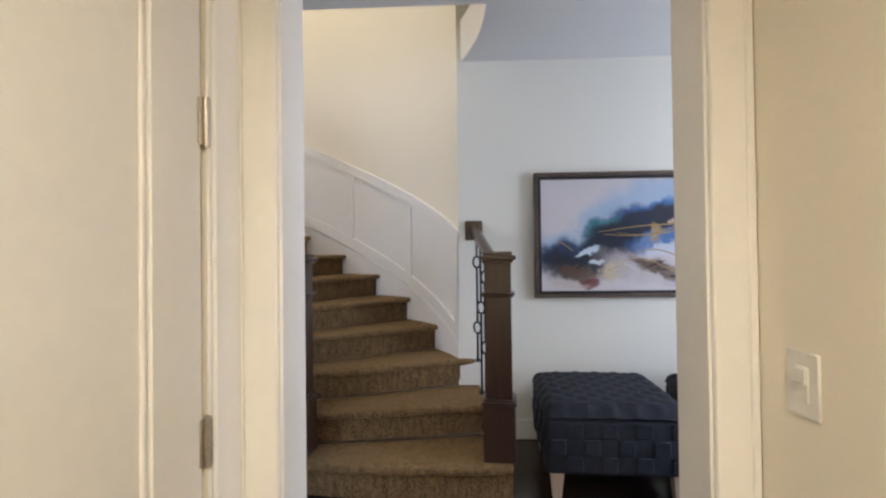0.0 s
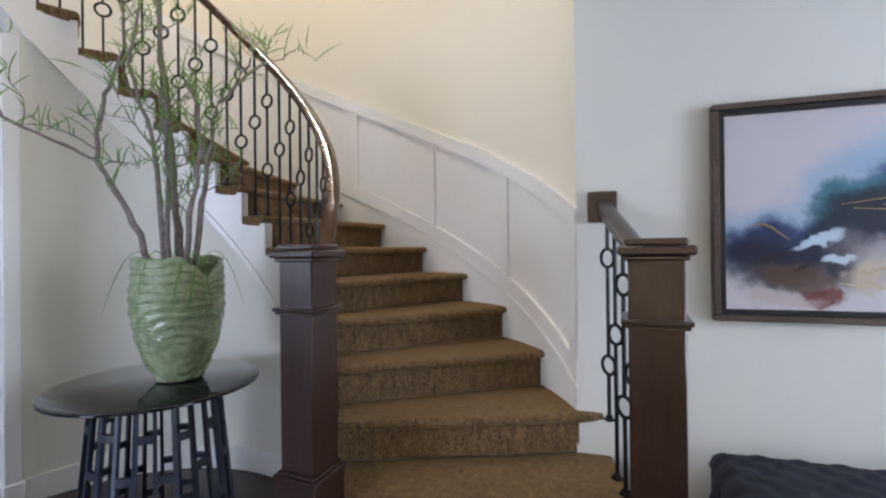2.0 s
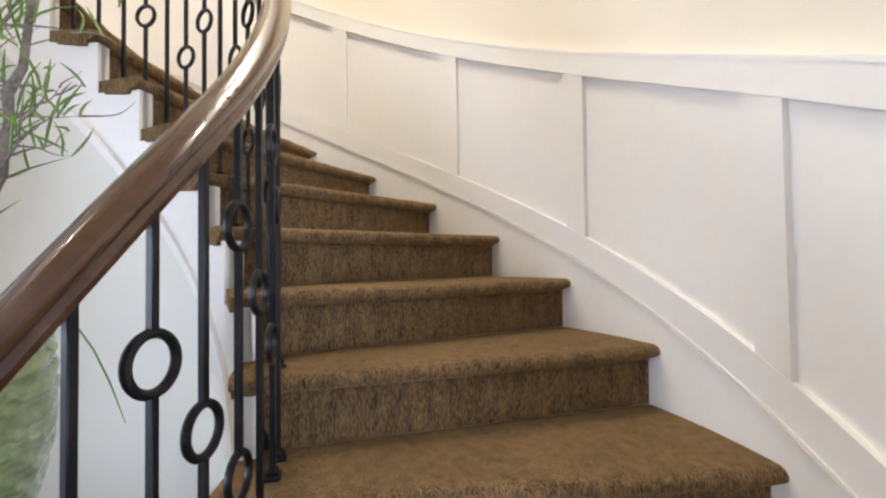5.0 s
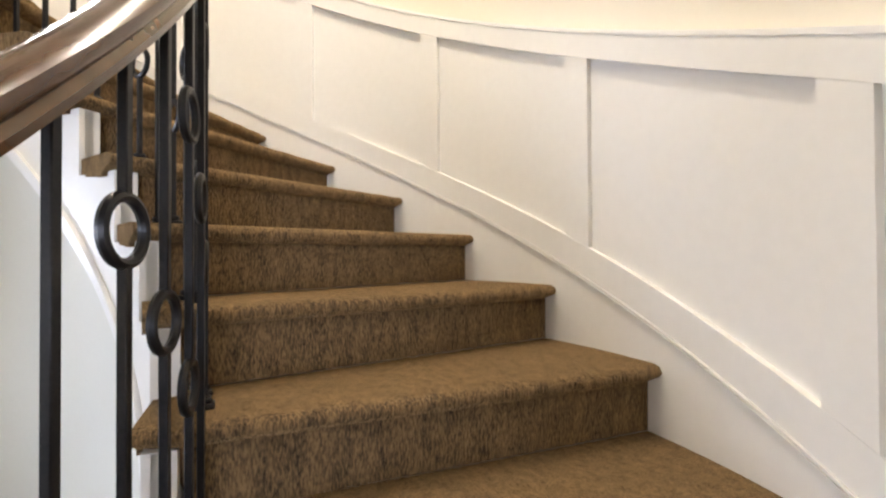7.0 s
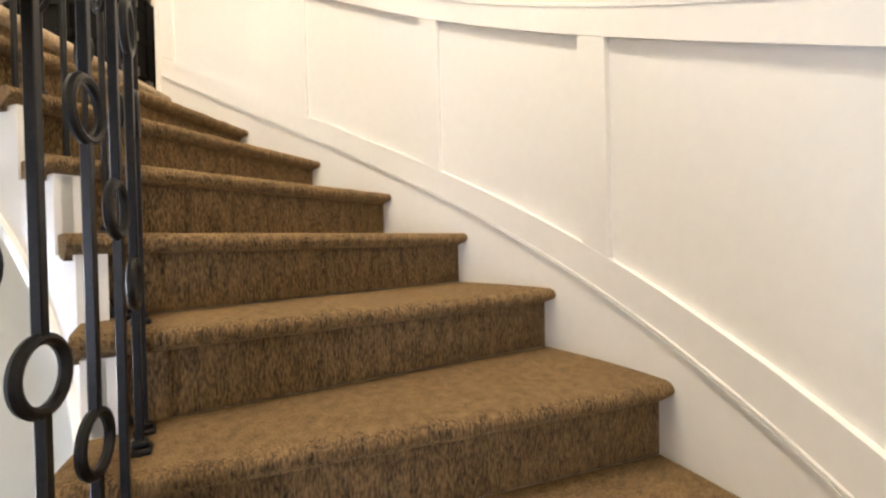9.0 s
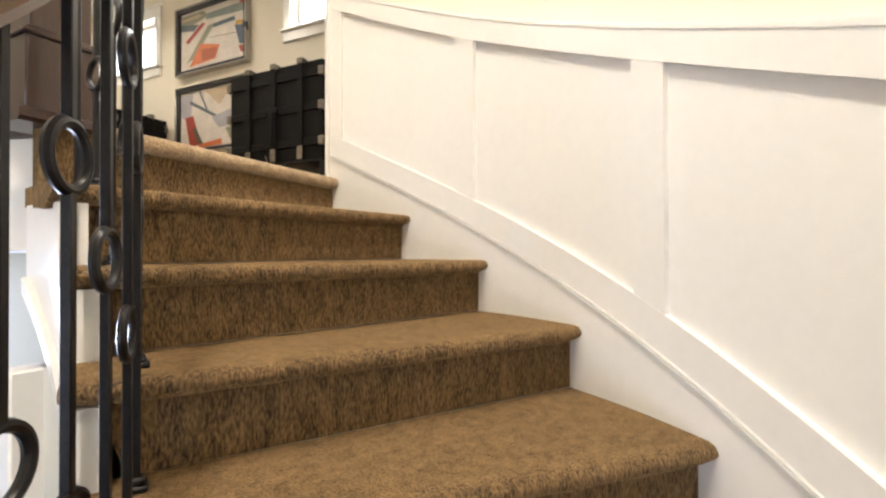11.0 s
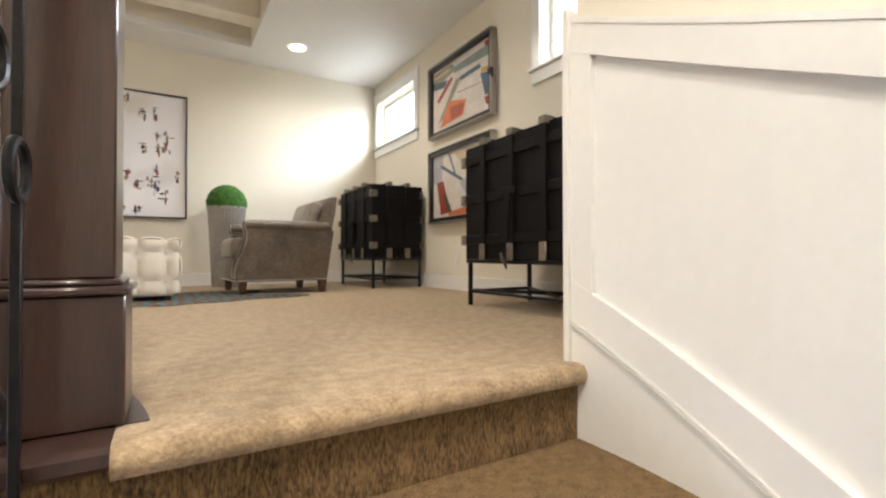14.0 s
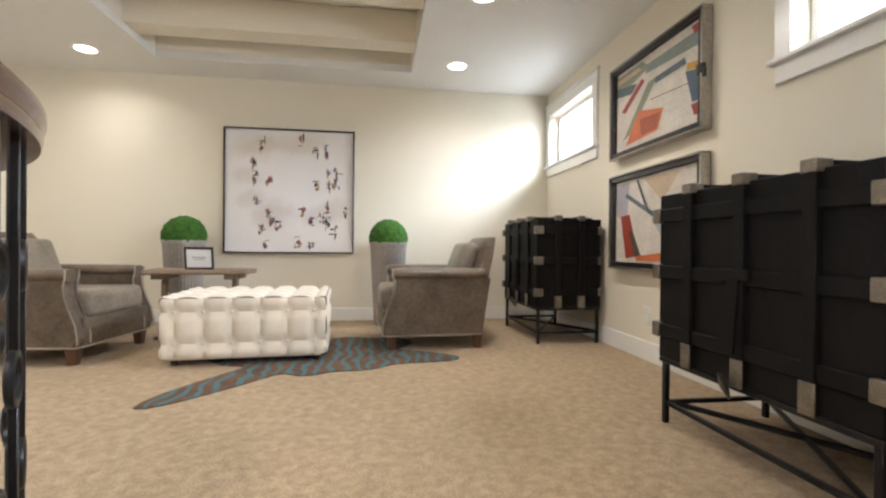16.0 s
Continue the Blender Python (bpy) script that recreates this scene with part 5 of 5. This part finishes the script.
Shape().box(-0.05, -0.0045, 0.09, 0.05, -0.0035, 0.099).box(-0.04, -0.0045, 0.075, 0.04, -0.0035, 0.080).done("printing", M_PRINT, sn)

# striped hide rug: a body with four legs and a tail
def hide(m):
    s = Shape()
    lobes = ((59, 1.22, 9), (161, 0.80, 13), (128, 0.34, 12), (-150, 0.55, 14), (-58, 0.60, 14), (10, 0.25, 16))
    pts = []
    for i in range(160):
        a = 360 * i / 160
        r = 0.56 + 0.05 * math.sin(radians(a * 5)) + 0.02 * math.sin(radians(a * 13 + 40))
        for c, l, w in lobes:
            dd = (a - c + 180) % 360 - 180
            r += (l - 0.45 if l > 0.6 else l * 0.4) * math.exp(-(dd / w) ** 2)
        pts.append((r * math.cos(radians(a)), r * math.sin(radians(a)) * 0.92))
    s.prism(pts, 0.001, 0.007)
    return tagged(s.done("hide_rug", M_HIDE, m=m), "striped teal and brown animal hide rug on carpet", "rug")


hide(ROOM @ pose(2.12, 1.38, 0, 0, 0, 0))

# paintings of the upper room
big, bw, bh, by = framed(ROOM @ pose(2.57, 0.0, 1.245, 0, 0, 180), 1.20, 1.18, 0.05, 0.012, M_BLACK, M_DABS, "large square pale abstract canvas with small dark dabs")
random.seed(12)
SPOTS = ((-0.34, 0.26), (-0.33, 0.19), (-0.33, 0.11), (-0.19, 0.10), (-0.26, 0.43), (0.10, 0.50), (0.34, 0.38), (0.22, 0.39), (0.35, 0.18), (0.43, 0.17), (0.42, 0.08), (0.36, 0.03), (0.24, 0.06), (0.35, -0.13), (0.30, -0.26), (0.36, -0.30), (0.52, -0.16), (0.12, -0.20), (0.20, -0.30), (-0.30, -0.10), (-0.20, -0.20), (-0.18, -0.29), (-0.26, -0.35), (-0.12, -0.30), (0.07, -0.50), (0.20, -0.51), (-0.22, -0.53), (0.42, -0.37))
for nm, c, n in (("ochre_dab", (0.46, 0.34, 0.20), 2), ("slate_dab", (0.20, 0.21, 0.32), 2), ("dark_dab", (0.03, 0.03, 0.045), 2), ("rust_dab", (0.38, 0.09, 0.05), 1)):
    layer = {"ochre_dab": 0.001, "slate_dab": 0.0016, "dark_dab": 0.0022, "rust_dab": 0.0028}[nm]
    sp = Shape()
    for cx, cz in SPOTS:
        for _ in range(n):
            x, z = max(-0.54, min(0.54, cx + random.gauss(0, 0.013))), max(-0.53, min(0.53, cz + random.gauss(0, 0.028)))
            w, h = random.uniform(0.006, 0.014), random.uniform(0.014, 0.046)
            if random.random() < 0.25:
                w, h = h, w * 0.7
            nn = 9
            sp.bm.faces.new([sp.bm.verts.new((x + w * math.cos(2 * math.pi * i / nn) * random.uniform(0.3, 1.3), -by - layer, z + h * math.sin(2 * math.pi * i / nn) * random.uniform(0.3, 1.3))) for i in range(nn)])
    tagged(sp.done(nm, paint(nm, c), big), kind="stuff")


SAGE, SLATE, ORANGE, BRICK, SAND, DUSK = (0.27, 0.28, 0.20), (0.10, 0.13, 0.16), (0.62, 0.17, 0.06), (0.33, 0.045, 0.025), (0.56, 0.44, 0.30), (0.42, 0.40, 0.44)
COLLAGE_A = ((SAGE, ((0, 0.78), (0, 0.96), (0.36, 0.97), (0.46, 0.86), (0.1, 0.74))), (SAND, ((0.0, 0.86), (0.0, 0.92), (0.3, 0.93), (0.36, 0.88))), ((0.22, 0.26, 0.24), ((0.42, 0.90), (1, 0.91), (1, 0.76), (0.40, 0.80))),
             (SLATE, ((0, 0.82), (0.3, 0.75), (0.22, 0.66), (0, 0.71))), (BRICK, ((0.07, 0.50), (0.13, 0.46), (0.40, 0.73), (0.35, 0.77))), (SAGE, ((0.09, 0.12), (0.22, 0.18), (0.56, 0.70), (0.44, 0.68))),
             (ORANGE, ((0.14, 0.05), (0.32, 0.41), (0.63, 0.31), (0.56, 0.09))), ((0.36, 0.09, 0.04), ((0.36, 0.10), (0.34, 0.30), (0.60, 0.28), (0.56, 0.12))), (SLATE, ((0.53, 0.69), (0.85, 0.71), (0.87, 0.64), (0.53, 0.62))),
             ((0.06, 0.10, 0.16), ((0.86, 0.56), (1, 0.52), (1, 0.22), (0.93, 0.22))), ((0.55, 0.30, 0.05), ((0.88, 0.63), (1, 0.60), (1, 0.53), (0.87, 0.56))), (BRICK, ((0.92, 0.97), (1, 0.98), (1, 0.89), (0.95, 0.88))), (BRICK, ((0.92, 0.20), (1, 0.20), (1, 0.07), (0.95, 0.09))), ((0.20, 0.10, 0.08), ((0.48, 0.47), (0.92, 0.43), (0.92, 0.42), (0.48, 0.46))))
COLLAGE_B = ((DUSK, ((0, 0.96), (0.2, 0.98), (0.16, 0.48), (0, 0.58))), (SAND, ((0.40, 0.97), (0.82, 0.97), (0.62, 0.68))), (BRICK, ((0.07, 0.56), (0.20, 0.58), (0.33, 0.07), (0.15, 0.04))), ((0.08, 0.08, 0.05), ((0.19, 0.36), (0.25, 0.37), (0.37, 0.06), (0.29, 0.05))),
             (ORANGE, ((0.30, 0.07), (0.66, 0.12), (0.66, 0.02), (0.30, 0.01))), (SLATE, ((0.14, 0.80), (0.17, 0.84), (0.62, 0.50), (0.60, 0.46))), (DUSK, ((0.5, 0.5), (0.9, 0.62), (0.95, 0.36), (0.62, 0.30))), (SAGE, ((0.72, 0.28), (0.98, 0.32), (0.98, 0.08), (0.80, 0.06))), (SLATE, ((0.30, 0.98), (0.33, 0.98), (0.46, 0.60), (0.44, 0.58))))


def collage_picture(m, w, h, shapes, label):
    """Angular painted patches, given by corners as parts of the width and height."""
    t, iw, ih, y = framed(m, w, h, 0.07, 0.014, M_SILVER, paint("warm_white_ground", (0.68, 0.62, 0.55)), label, (0.034, M_BLACK))
    for n, (c, corners) in enumerate(shapes):
        s = Shape()
        s.bm.faces.new([s.bm.verts.new(((u - 0.5) * iw * 0.99, -y - 0.0008 - 0.0006 * n, (v - 0.5) * ih * 0.99)) for u, v in corners])
        s.done("painted_shape", paint("shape_paint", c), t)
    return t


collage_picture(ROOM @ pose(0.0, 1.90, 1.69, 0, 0, 90), 0.97, 0.66, COLLAGE_A, "abstract painting of angular shapes in a silver frame")
collage_picture(ROOM @ pose(0.0, 1.90, 0.915, 0, 0, 90), 0.97, 0.66, COLLAGE_B, "abstract painting of angular shapes in a silver frame")
bk = thing("frame_bow", ROOM @ pose(0.062, 2.37, 1.68), "dark knotted strap on the silver frame edge", "strap")
Shape().box(-0.02, -0.03, -0.03, 0.012, 0.02, 0.03, 0.01, 2).box(-0.01, 0.01, -0.05, 0.006, 0.035, 0.0, 0.004, 1).done("knot", M_BLACK, bk)
wall_outlet(ROOM @ pose(0.0, 1.81, 0.29, 0, 0, 90))
fo = thing("floor_outlet", pose(-0.92, -0.95, UP), "round brass floor outlet set in the carpet", "outlet")
Shape().lathe([(0.0001, 0.004), (0.050, 0.004), (0.056, 0.007), (0.066, 0.007), (0.070, 0.001)], 32).done("plate", M_PEWTER, fo)
